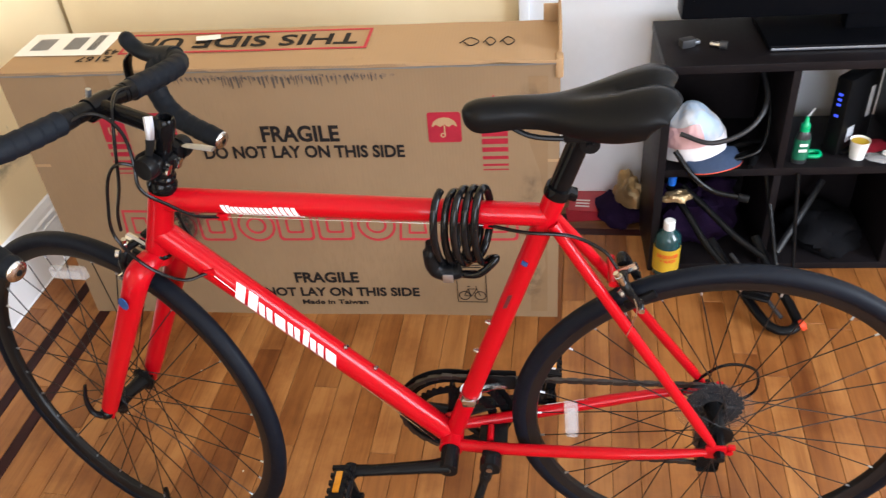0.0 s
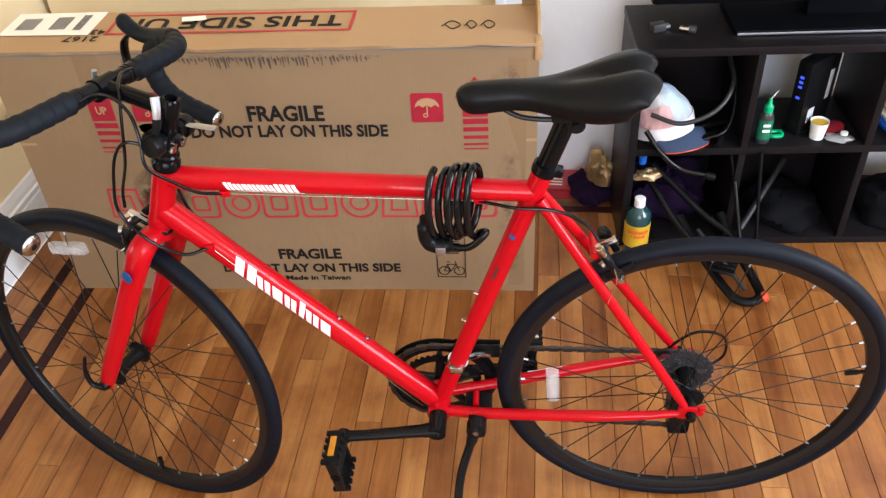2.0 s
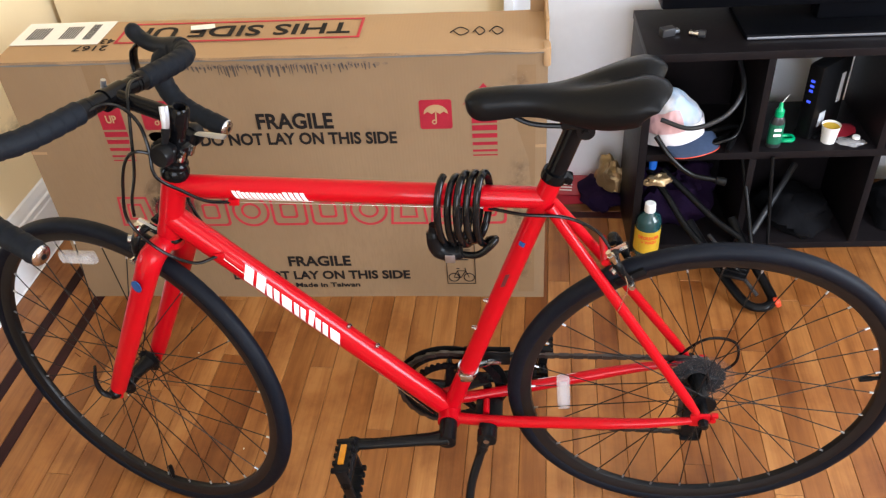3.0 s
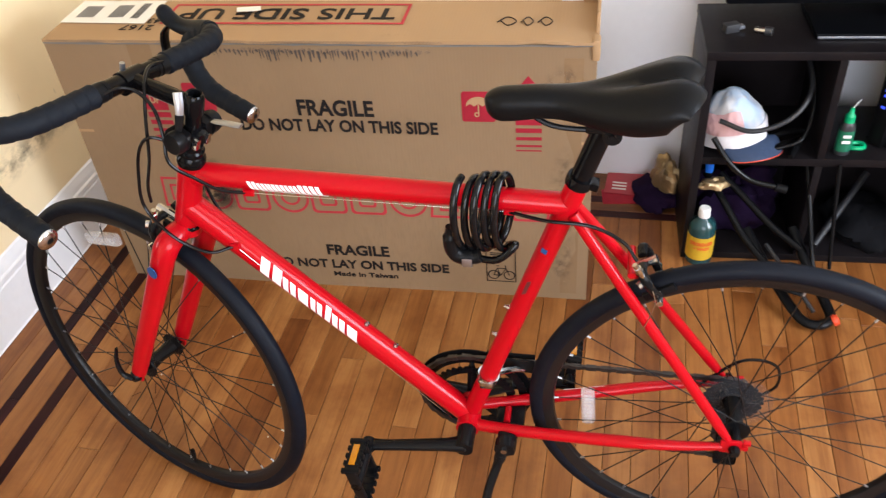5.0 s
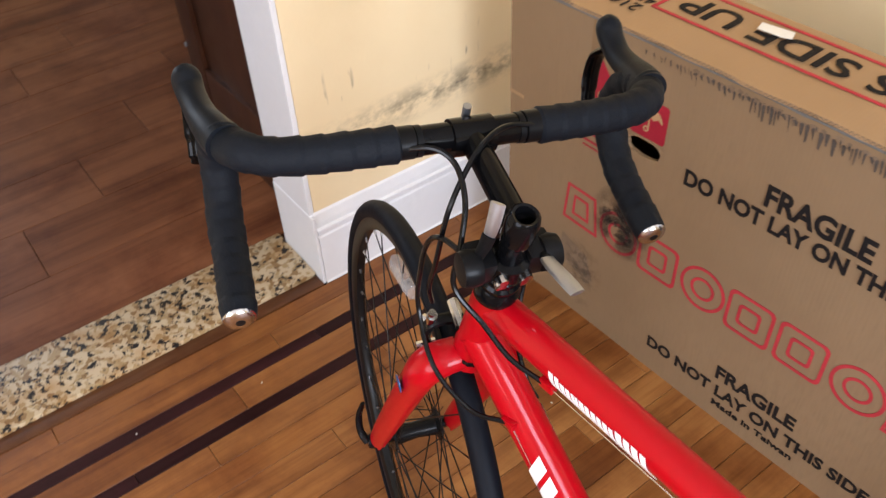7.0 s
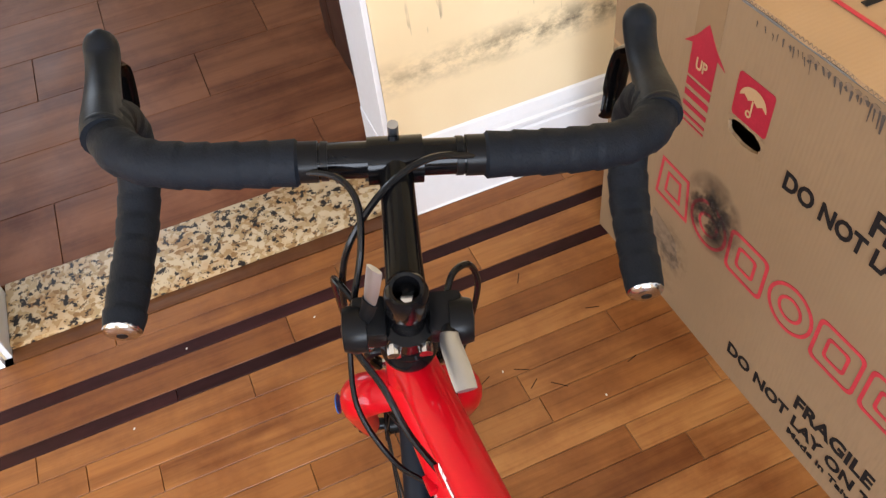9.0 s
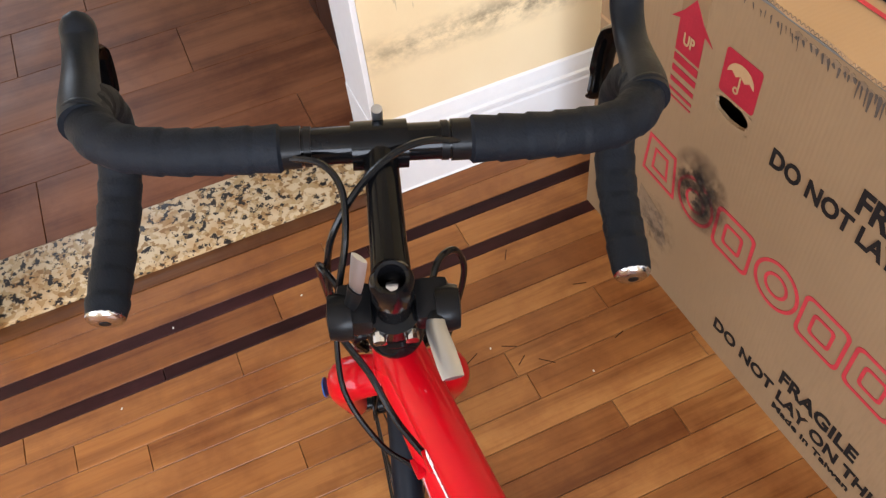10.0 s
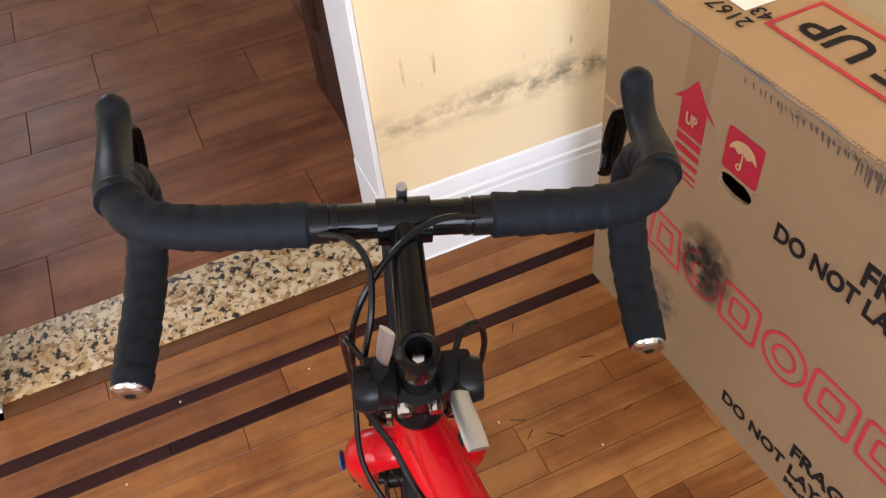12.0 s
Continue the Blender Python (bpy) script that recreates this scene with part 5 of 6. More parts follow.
# drive train
def crank(s, ang):
    c, sn = math.cos(ang), math.sin(ang)
    y = 0.066 * s
    e = BB + V((0.17 * c, 0, 0.17 * sn))
    arm = [tube([BB + V((0, y, 0)), BB + V((0.03 * c, y + 0.004 * s, 0.03 * sn)), BB + V((0.13 * c, y + 0.013 * s, 0.13 * sn)), V((e.x, y + 0.015 * s, e.z))], [0.0165, 0.0125, 0.0105, 0.0115], 12, flat=0.8),
           rod(BB + V((0, 0.03 * s, 0)), BB + V((0, y + 0.012 * s, 0)), 0.0165, 18), rod(V((e.x, y + 0.006 * s, e.z)), V((e.x, y + 0.024 * s, e.z)), 0.0125, 14)]
    part("crank_arm", joined(*arm), M_BLACK, bike, "black alloy crank arm")
    part("crank_bolt", rod(BB + V((0, y + 0.011 * s, 0)), BB + V((0, y + 0.014 * s, 0)), 0.005, 8), M_CHAIN, bike)
    ped = holder("pedal", bike, "black platform pedal with amber reflectors")
    m = Matrix.Translation((e.x, y + 0.068 * s, e.z)) @ pose(0, 0, 0, 0, 98 if s > 0 else 82)
    def at(bm):
        bmesh.ops.transform(bm, matrix=m, verts=bm.verts)
        return bm
    part("spindle", at(rod((0, -0.046 * s, 0), (0, 0.036 * s, 0), 0.0095, 14)), M_BLACK, ped)
    for x in (-0.04, 0.04):
        part("cage_plate", at(joined(rbox((x - 0.003, -0.034, -0.012), (x + 0.003, 0.034, 0.012), 0.002), *[rbox((x - 0.004, yy - 0.004, -0.016), (x + 0.004, yy + 0.004, 0.016), 0.001) for yy in (-0.03, -0.015, 0, 0.015, 0.03)])), M_PLASTIC, ped)
        part("pedal_reflector", at(rbox((x * 1.1 - 0.002, -0.02, -0.0055), (x * 1.1 + 0.002, 0.02, 0.0055), 0.001)), M_AMBER, ped, "amber pedal reflector")
    for yy in (-0.032, 0.032):
        part("cage_side", at(rbox((-0.042, yy - 0.004, -0.009), (0.042, yy + 0.004, 0.009), 0.003)), M_PLASTIC, ped)


crank(1, radians(-3))
crank(-1, radians(177))


def at_ring(bm, y):
    bmesh.ops.transform(bm, matrix=Matrix.Translation(BB + V((0, y, 0))), verts=bm.verts)
    return bm


part("chainring", at_ring(teeth(0.1, 50, 0.0025, 0.083), -0.05), M_BLACK, bike, "large black chainring")
part("chainring", at_ring(teeth(0.079, 39, 0.0025, 0.062), -0.043), M_BLACK, bike, "small black chainring")
part("chain_guard", at_ring(ring_plate(ellipse(0, 0, 0.107, 0.107, 60), ellipse(0, 0, 0.092, 0.092, 60), 0.002), -0.058), M_PLASTIC, bike, "black chain guard ring")
spider = []
for k in range(5):
    a = 2 * math.pi * k / 5 + 0.3
    spider.append(tube([BB + V((0.015 * math.cos(a), -0.048, 0.015 * math.sin(a))), BB + V((0.075 * math.cos(a), -0.047, 0.075 * math.sin(a)))], [0.014, 0.0075], 10, flat=0.6))
    spider.append(rod(BB + V((0.074 * math.cos(a), -0.04, 0.074 * math.sin(a))), BB + V((0.074 * math.cos(a), -0.056, 0.074 * math.sin(a))), 0.005, 8))
part("spider", joined(*spider), M_BLACK, bike)


def chain_bm():
    """Links alternate narrow and wide along the loop."""
    y = -0.047
    cogr, ringr = 0.03, 0.099
    loop = []
    for k in range(13):
        a = radians(100 - 15 * k)
        loop.append(BB + V((ringr * math.cos(a), y, ringr * math.sin(a))))
    low = AXLE + V((-0.008, y, -0.17))
    loop += [low + V((0.03, 0, -0.01)), low + V((0.0, 0, -0.016)), low + V((-0.014, 0, 0.0)), low + V((0.0, 0, 0.02)), low + V((0.022, 0, 0.045)), AXLE + V((0.015, y, -0.034))]
    for k in range(7):
        a = radians(-60 - 35 * k)
        loop.append(AXLE + V((cogr * math.cos(a), y, cogr * math.sin(a))))
    total, pts = 0, []
    for a, b in zip(loop, loop[1:] + loop[:1]):
        pts.append((total, a, b))
        total += (b - a).length
    n = int(total / 0.0127)
    bms = []
    for i in range(n):
        d0 = total * i / n
        for t0, a, b in pts:
            if t0 <= d0 <= t0 + (b - a).length + 1e-9:
                p = a.lerp(b, (d0 - t0) / max(1e-9, (b - a).length))
                ang = math.atan2(b.z - a.z, b.x - a.x)
                break
        wy = 0.0022 if i % 2 else 0.0036
        bms.append(rbox((-0.0085, -wy, -0.0042), (0.0085, wy, 0.0042), 0.0, Matrix.Translation(p) @ Matrix.Rotation(-ang, 4, "Y")))
    return joined(*bms)


part("chain", chain_bm(), M_CHAIN, bike, "oily dark bicycle chain", smooth=False)
der = holder("rear_derailleur", bike, "black rear derailleur")
part("derailleur_body", joined(rbox((-0.032, -0.08, 0.225), (0.016, -0.052, 0.29), 0.009), rod((0.0, -0.074, 0.3), (0.0, -0.05, 0.3), 0.014, 14)), M_BLACK, der)
part("cage", joined(rbox((-0.032, -0.056, 0.142), (0.008, -0.053, 0.25), 0.008), rbox((-0.032, -0.044, 0.142), (0.008, -0.041, 0.25), 0.008)), M_BLACK, der)
for z in (0.232, 0.166):
    part("jockey_wheel", lathe([(0.003, -0.003), (0.0175, -0.003), (0.0175, 0.003), (0.003, 0.003)], 16, Matrix.Translation((-0.012, -0.0485, z)) @ TURN, True), M_PLASTIC, der)
fd = holder("front_derailleur", bike, "polished front derailleur on the seat tube")
fp = BB + seat_dir * 0.115
part("band", lathe([(0.0162, -0.007), (0.019, -0.007), (0.019, 0.007), (0.0162, 0.007)], 22, Matrix.Translation(fp) @ seat_dir.to_track_quat("Z", "Y").to_matrix().to_4x4(), True), M_STEEL, fd)
part("link_arm", joined(rbox((-0.012, 0.012, -0.012), (0.012, 0.02, 0.004), 0.003, Matrix.Translation(fp)), tube([fp + V((-0.015, -0.01, 0)), fp + V((-0.04, -0.03, -0.012)), fp + V((-0.055, -0.045, -0.03))], [0.007, 0.006, 0.005], 8)), M_STEEL, fd)
part("cage", joined(rbox((-0.075, -0.058, -0.035), (0.01, -0.056, -0.002), 0.001, Matrix.Translation(fp)), rbox((-0.075, -0.045, -0.035), (0.01, -0.043, -0.002), 0.001, Matrix.Translation(fp))), M_COG, fd)

# kickstand
ks = holder("kickstand", bike, "black kickstand swung down")
part("mount", joined(rbox((0.345, -0.03, 0.262), (0.395, 0.03, 0.275), 0.004), rbox((0.354, 0.024, 0.25), (0.388, 0.07, 0.281), 0.009), rod((0.372, 0.062, 0.283), (0.372, 0.08, 0.283), 0.017, 16)), M_BLACK, ks)
part("leg", tube(curve_points([(0.372, 0.07, 0.283), (0.385, 0.084, 0.24), (0.402, 0.115, 0.18), (0.408, 0.165, 0.09), (0.412, 0.212, 0.012)], 6), [0.0105] * 5 + [0.0082] * 14 + [0.0075] * 6, 12), M_BLACK, ks)
part("foot", rod((0.411, 0.205, 0.026), (0.413, 0.216, 0.002), 0.0125, 12), M_TYRE, ks, "rubber foot")
part("bolt", rod((0.372, 0.078, 0.283), (0.372, 0.084, 0.283), 0.0058, 6), M_STEEL, ks)

# coiled cable lock hung over the top tube
lock = thing("cable_lock", BIKE @ pose(0.003, 0.003, -0.003), "black coiled cable lock hung on the top tube", "lock")
coil = []
turns = 4.5
for k in range(int(turns * 24) + 1):
    a = 2 * math.pi * k / 24
    u = k / (turns * 24)
    coil.append((0.418 - 0.062 * u + 0.012 * math.sin(a), 0.01 + 0.034 * math.sin(a) + 0.003 * math.sin(u * 17), 0.752 + (0.06 + 0.004 * math.sin(u * 23)) * math.cos(a) + 0.004 * math.sin(3 * u * 6)))
coil += curve_points([coil[-1], (0.345, 0.03, 0.71), (0.37, 0.034, 0.685), (0.4, 0.03, 0.682)], 4)[1:]
part("coil", tube(coil, 0.0056, 10), M_LOCK, lock)
part("lock_body", tube(curve_points([(0.434, 0.034, 0.742), (0.436, 0.035, 0.722), (0.434, 0.035, 0.7), (0.424, 0.034, 0.689), (0.406, 0.033, 0.687), (0.396, 0.032, 0.69)], 5), [0.008] * 4 + [0.0112] * 8 + [0.012] * 8 + [0.011] * 6, 14), M_PLASTIC, lock, "moulded black lock barrel")
part("lock_badge", rbox((0.405, 0.046, 0.68), (0.42, 0.0485, 0.695), 0.001), M_SILVER, lock, "silver badge")


# ---- the shelf unit and what lies about it ----
CAB = pose(1.457, 0.184, 0, 0, 0, 1.2)
cab = thing("cube_shelf", CAB, "dark espresso laminate cube shelf, cluttered, open at the back", "shelf")
WID, DEP, TOPZ, TH = 0.92, 0.25, 0.585, 0.02
part("side_panel", rbox((0, 0, 0), (TH, DEP, TOPZ - TH - 0.0005), 0.001), M_ESPRESSO, cab)
part("side_panel", rbox((WID - TH, 0, 0), (WID, DEP, TOPZ - TH - 0.0005), 0.001), M_ESPRESSO, cab)
part("top_panel", rbox((-0.002, -0.003, TOPZ - TH), (WID + 0.002, DEP + 0.002, TOPZ), 0.0015), M_ESPRESSO, cab)
part("base_panel", rbox((TH + 0.0005, 0.002, 0), (WID - TH - 0.0005, DEP, TH), 0.001), M_ESPRESSO, cab)
for x in (0.277, 0.578):
    part("divider", rbox((x, 0.001, TH + 0.0005), (x + 0.017, DEP, 0.2895), 0.001), M_ESPRESSO, cab)
    part("divider", rbox((x, 0.001, 0.3105), (x + 0.017, DEP, TOPZ - TH - 0.0005), 0.001), M_ESPRESSO, cab)
part("middle_shelf", rbox((TH + 0.0005, 0.002, 0.29), (WID - TH - 0.0005, DEP, 0.31), 0.001), M_ESPRESSO, cab)
part("back_panel", rbox((TH, DEP - 0.004, 0.311), (0.277, DEP - 0.001, 0.564), 0.0005), M_ESPRESSO, cab)
part("back_panel", rbox((TH, DEP - 0.004, TH), (0.578, DEP - 0.001, 0.289), 0.0005), M_ESPRESSO, cab)
for z in (0.08, 0.42):
    part("screw_cap", rod((-0.0008, 0.04, z), (0.002, 0.04, z), 0.004, 8), M_CHAIN, cab)


def on_cab(x, y, z, rz=0):
    return CAB @ pose(x, y, z, 0, 0, rz)


# television
tv = thing("television", on_cab(0.5, 0.13, TOPZ), "glossy black flat television on a low stand", "television")
part("base", rbox((-0.27, -0.075, 0), (0.27, 0.11, 0.014), 0.005), M_SCREEN, tv)
part("base_edge", rbox((-0.266, -0.0775, 0.003), (0.266, -0.0745, 0.009), 0.0008), M_SILVER, tv, "thin silver front edge")
part("neck", rbox((-0.09, 0.0, 0.013), (0.09, 0.05, 0.09), 0.008), M_SCREEN, tv)
part("bezel", rbox((-0.46, -0.015, 0.055), (0.46, 0.05, 0.63), 0.01), M_SCREEN, tv)
part("screen", rbox((-0.435, -0.0165, 0.1), (0.435, -0.0145, 0.605), 0.0005), M_SCREEN, tv)
part("badge", rbox((0.02, -0.0175, 0.072), (0.07, -0.0148, 0.081), 0.0005), M_SILVER, tv, "small silver maker's badge")

M_USB = plain("dark_grey_plastic", (0.03, 0.03, 0.032), 0.3)
a1 = thing("usb_stick", on_cab(0.06, 0.1, TOPZ, 20), "small dark plug lying on the shelf top", "adapter")
part("shell", rbox((-0.02, -0.011, 0), (0.014, 0.011, 0.02), 0.003), M_USB, a1)
part("plug", rbox((0.0135, -0.007, 0.004), (0.027, 0.007, 0.012), 0.001), M_SILVER, a1)
a2 = thing("cable_adapter", on_cab(0.122, 0.085, TOPZ, -20), "small silver threaded adapter on the shelf top", "adapter")
part("barrel", tube([(-0.016, 0, 0.0085), (-0.008, 0, 0.0085), (-0.008, 0, 0.0085), (0.006, 0, 0.0085)], [0.007, 0.0085, 0.0065, 0.0085], 12), M_STEEL, a2)
part("collar", rod((0.006, 0, 0.0095), (0.022, 0, 0.0095), 0.0095, 12), M_USB, a2)

# degreaser bottle
M_TEAL = plain("teal_liquid_bottle", (0.01, 0.045, 0.05), 0.2, vary=0.1, coat=0.4)
M_CAPW = plain("white_plastic_cap", (0.75, 0.75, 0.73), 0.35, vary=0.03)
M_YEL = plain("yellow_label", (0.5, 0.31, 0.02), 0.4, vary=0.06)
M_ORANGE = plain("orange_red_print", (0.6, 0.06, 0.02), 0.4)
bot = thing("degreaser_bottle", pose(1.5, 0.178, 0.004), "teal bottle of degreaser with a yellow label and white cap", "bottle")
part("flask", lathe([(0, 0), (0.03, 0), (0.0335, 0.004), (0.0335, 0.108), (0.03, 0.122), (0.017, 0.133), (0.0135, 0.137), (0.0135, 0.142), (0, 0.142)], 28), M_TEAL, bot)
part("cap", lathe([(0, 0.139), (0.0145, 0.139), (0.015, 0.142), (0.0142, 0.162), (0.012, 0.164), (0, 0.164)], 20), M_CAPW, bot)
lab = part("label", lathe([(0.0336, 0.02), (0.0342, 0.02), (0.0342, 0.09), (0.0336, 0.09)], 28, None, True), M_YEL, bot, "yellow paper label")


def wrap(bm, r):
    for v in bm.verts:
        a = v.co.x / r
        rr = r - v.co.y
        v.co = V((rr * math.sin(a), -rr * math.cos(a), v.co.z))
    return bm


part("lettering", wrap(lettering("DEGREASER", -0.03, 0.066, 0.06, 0.011, 0.03), 0.0344), M_ORANGE, lab, "orange red words")
part("lettering", wrap(lettering("+ WASH", -0.02, 0.052, 0.04, 0.01, 0.03), 0.0344), M_ORANGE, lab, "orange red words")
part("unreadable_bars", wrap(joined(*[prism([(-0.026, z), (0.026, z), (0.026, z + 0.002), (-0.026, z + 0.002)], 0.0003) for z in (0.044, 0.04, 0.032, 0.028)]), 0.0344), M_PRINT_GREY, lab)


def crumple(size, seed, seg=28, flat=0.5, fold=0.35):
    """Cloth thrown in a heap: a flattened blob with soft folds."""
    bm = bmesh.new()
    bmesh.ops.create_uvsphere(bm, u_segments=seg, v_segments=seg // 2, radius=1)
    for v in bm.verts:
        d = v.co.normalized()
        q = d * 1.7 + V((seed, seed * 2.3, 0))
        f = 1 + fold * noise.noise(q) + fold * 0.6 * abs(noise.noise(q * 2.6)) + fold * 0.25 * noise.noise(q * 6)
        v.co = V((d.x * size[0] * f, d.y * size[1] * f, max(0.0, d.z * size[2] * f + size[2] * flat)))
    return bm


# cap with a peak, in the upper left cube
def printed_cloth():
    m, nt, b = nodes_of("pale_printed_cotton")
    vec = coords(nt)
    col = mixed(nt, ramp(nt, noise_tex(nt, vec, 13.0, 3.0), 0.42, 0.55), (0.4, 0.5, 0.62), (0.6, 0.6, 0.62))
    col = mixed(nt, ramp(nt, noise_tex(nt, vec, 19.0, 2.0), 0.58, 0.66), col, (0.5, 0.44, 0.38))
    nt.links.new(col, b.inputs["Base Color"])
    b.inputs["Roughness"].default_value = 0.85
    bump(nt, noise_tex(nt, vec, 40.0, 3.0), b, 0.6, 0.004)
    return m


M_CAPCLOTH = printed_cloth()
M_PINK = plain("pink_cotton", (0.6, 0.36, 0.36), 0.85, vary=0.12, scale=12, relief=0.001)
M_NAVY = plain("navy_cotton", (0.03, 0.05, 0.1), 0.8, vary=0.15, relief=0.001)
cap = thing("baseball_cap", on_cab(0.1, 0.085, 0.31, 25), "pale patterned baseball cap with a pink panel and navy peak", "hat")
CROWN = pose(-0.004, 0.0, 0.016, -10, -8)


def cap_shell(r, h, a0, a1, z0, z1, seed, lift):
    """Part of a soft domed crown, a0 to a1 round it and z0 to z1 up it."""
    bm = bmesh.new()
    rows, n = 12, 36
    grid = []
    for i in range(rows + 1):
        u = (z0 + (z1 - z0) * i / rows) * math.pi / 2
        row = []
        for k in range(n + 1):
            a = radians(a0 + (a1 - a0) * k / n)
            d = V((math.cos(a) * math.cos(u), math.sin(a) * math.cos(u), math.sin(u)))
            f = 1 + 0.11 * noise.noise(d * 2.1 + V((seed, 0, 0))) + 0.035 * noise.noise(d * 7 + V((0, seed, 0))) + lift
            row.append(bm.verts.new((d.x * r * f, d.y * r * f, d.z * h * f)))
        grid.append(row)
    for A, B in zip(grid, grid[1:]):
        for k in range(n):
            bm.faces.new((A[k], A[k + 1], B[k + 1], B[k]))
    bmesh.ops.remove_doubles(bm, verts=bm.verts, dist=0.0002)
    bmesh.ops.recalc_face_normals(bm, faces=bm.faces)
    bmesh.ops.solidify(bm, geom=bm.faces[:], thickness=0.0015)
    bmesh.ops.transform(bm, matrix=CROWN, verts=bm.verts)
    return bm


part("crown", cap_shell(0.078, 0.115, 0, 360, 0.0, 1.0, 3.1, 0.0), M_CAPCLOTH, cap)
part("headband", cap_shell(0.078, 0.115, 0, 360, 0.0, 0.2, 3.1, 0.035), plain("white_cotton", (0.66, 0.63, 0.64), 0.85, vary=0.06, scale=20, relief=0.001), cap, "white lower band")
part("side_panel", cap_shell(0.078, 0.115, 178, 262, 0.18, 0.48, 3.1, 0.045), M_PINK, cap, "pale pink side panel")


def peak(x0, y0, z0, w, d, sag):
    bm = bmesh.new()
    n, rows = 16, 6
    layers = []
    for dz in (0.0, 0.003):
        g = []
        for j in range(rows + 1):
            t = j / rows
            g.append([bm.verts.new((x0 + w * math.sin(a) * (0.92 + 0.08 * t), y0 - d * t * math.cos(a * 0.9) - 0.01, z0 + dz - sag * t * t - 0.3 * w * (math.sin(a) ** 2) * 0.5)) for a in (radians(-80 + 160 * k / n) for k in range(n + 1))])
        layers.append(g)
    for g, flip in ((layers[0], False), (layers[1], True)):
        for j in range(rows):
            for k in range(n):
                f = (g[j][k], g[j][k + 1], g[j + 1][k + 1], g[j + 1][k])
                bm.faces.new(f if flip else tuple(reversed(f)))
    for k in range(n):
        bm.faces.new((layers[0][rows][k], layers[0][rows][k + 1], layers[1][rows][k + 1], layers[1][rows][k]))
    bmesh.ops.recalc_face_normals(bm, faces=bm.faces)
    return bm


part("peak", peak(0.01, -0.04, 0.03, 0.075, 0.07, 0.02), M_NAVY, cap, "navy peak with an orange rim")
part("peak_rim", tube([(0.01 + 0.075 * math.sin(a), -0.05 - 0.07 * math.cos(a * 0.9), 0.0115 - 0.01125 * math.sin(a) ** 2) for a in (radians(-78 + 156 * k / 16) for k in range(17))], 0.0016, 6), M_ORANGE, cap, "orange edging")

# loose cables and tools in the cube beside the cap
M_GREYCABLE = plain("dark_grey_cable", (0.02, 0.02, 0.022), 0.4)
for pts, r, mat_, lab_ in (
        ([(0.05, 0.02, 0.4), (0.12, -0.012, 0.392), (0.2, 0.0, 0.42), (0.245, 0.05, 0.465), (0.25, 0.15, 0.5)], 0.006, M_GREYCABLE, "thick grey cable looping over the cap"),
        ([(0.15, 0.03, 0.318), (0.2, 0.02, 0.33), (0.25, 0.04, 0.35), (0.27, 0.1, 0.42), (0.26, 0.18, 0.5)], 0.005, M_CABLE, "black cable lying in the cube"),
        ([(0.04, 0.01, 0.36), (0.08, -0.02, 0.31), (0.13, -0.03, 0.27), (0.19, -0.035, 0.255)], 0.007, M_CABLE, "black cable hanging over the shelf edge")):
    c = thing("loose_cable", CAB, lab_, "cable", group="cables in the shelf")
    part("sheath", tube(curve_points(pts, 6), r, 10), mat_, c)
    part("plug", rod(pts[-1], V(pts[-1]) + (V(pts[-1]) - V(pts[-2])).normalized() * 0.025, r * 1.5, 10), M_PLASTIC, c)
for x, y, rz in ((0.2, 0.04, 40), (0.235, 0.035, 65), (0.225, 0.1, 20)):
    t = thing("hand_tool", on_cab(x, y, 0.311, rz), "black-handled hand tool lying in the shelf", "tool", group="tools in the shelf")
    part("handle", tube([(-0.045, 0, 0.009), (-0.02, 0, 0.011), (0.02, 0, 0.01), (0.045, 0, 0.008)], [0.006, 0.009, 0.008, 0.005], 10), M_PLASTIC, t)
    part("shaft", rod((0.045, 0, 0.008), (0.085, 0, 0.008), 0.0035, 8), M_STEEL, t)
li = thing("lighter", on_cab(0.045, 0.03, 0.25), "small blue plastic lighter", "lighter")
M_LIGHTER = plain("blue_plastic", (0.01, 0.12, 0.55), 0.3)
part("body", lathe([(0, 0), (0.009, 0), (0.01, 0.01), (0.01, 0.04), (0, 0.04)], 12, Matrix.Diagonal((1, 0.7, 1, 1))), M_LIGHTER, li)
part("top", lathe([(0, 0.04), (0.009, 0.04), (0.009, 0.052), (0, 0.052)], 12, Matrix.Diagonal((1, 0.7, 1, 1))), M_CAPW, li)
M_PURPLE = plain("dark_purple_cloth", (0.012, 0.005, 0.022), 0.95, vary=0.3, relief=0.002, spec=0.08)
cloth = thing("purple_cloth", on_cab(0.135, 0.15, TH), "crumpled dark purple cloth stuffed in the lower cube", "cloth")
part("fabric", crumple((0.1, 0.08, 0.1), 8.2, 36, 0.5, 0.4), M_PURPLE, cloth)
cloth2 = thing("purple_cloth", pose(1.40, 0.44, 0, 0, 0, 10), "crumpled dark purple cloth on the floor beside the shelf", "cloth")
part("fabric", crumple((0.06, 0.075, 0.035), 4.4, 28, 0.4, 0.4), M_PURPLE, cloth2)
M_GOLD = plain("gold_foil", (0.36, 0.26, 0.14), 0.34, 0.7, vary=0.25, scale=40, relief=0.004, grain=120)
foil = thing("foil_bag", pose(1.425, 0.44, 0.05, 0, 0, 40), "crumpled gold foil snack bag lying on the cloth", "bag")
part("bag", crumple((0.03, 0.045, 0.055), 1.3, 36, 0.35, 0.55), M_GOLD, foil)
foil2 = thing("foil_bag", on_cab(0.06, 0.02, 0.215, 10), "crumpled gold foil wrapper in the shelf", "bag")
part("bag", crumple((0.035, 0.02, 0.016), 2.3, 24, 0.3, 0.45), M_GOLD, foil2)
M_FLYER = plain("red_leaflet", (0.38, 0.04, 0.05), 0.35, vary=0.15, scale=20)
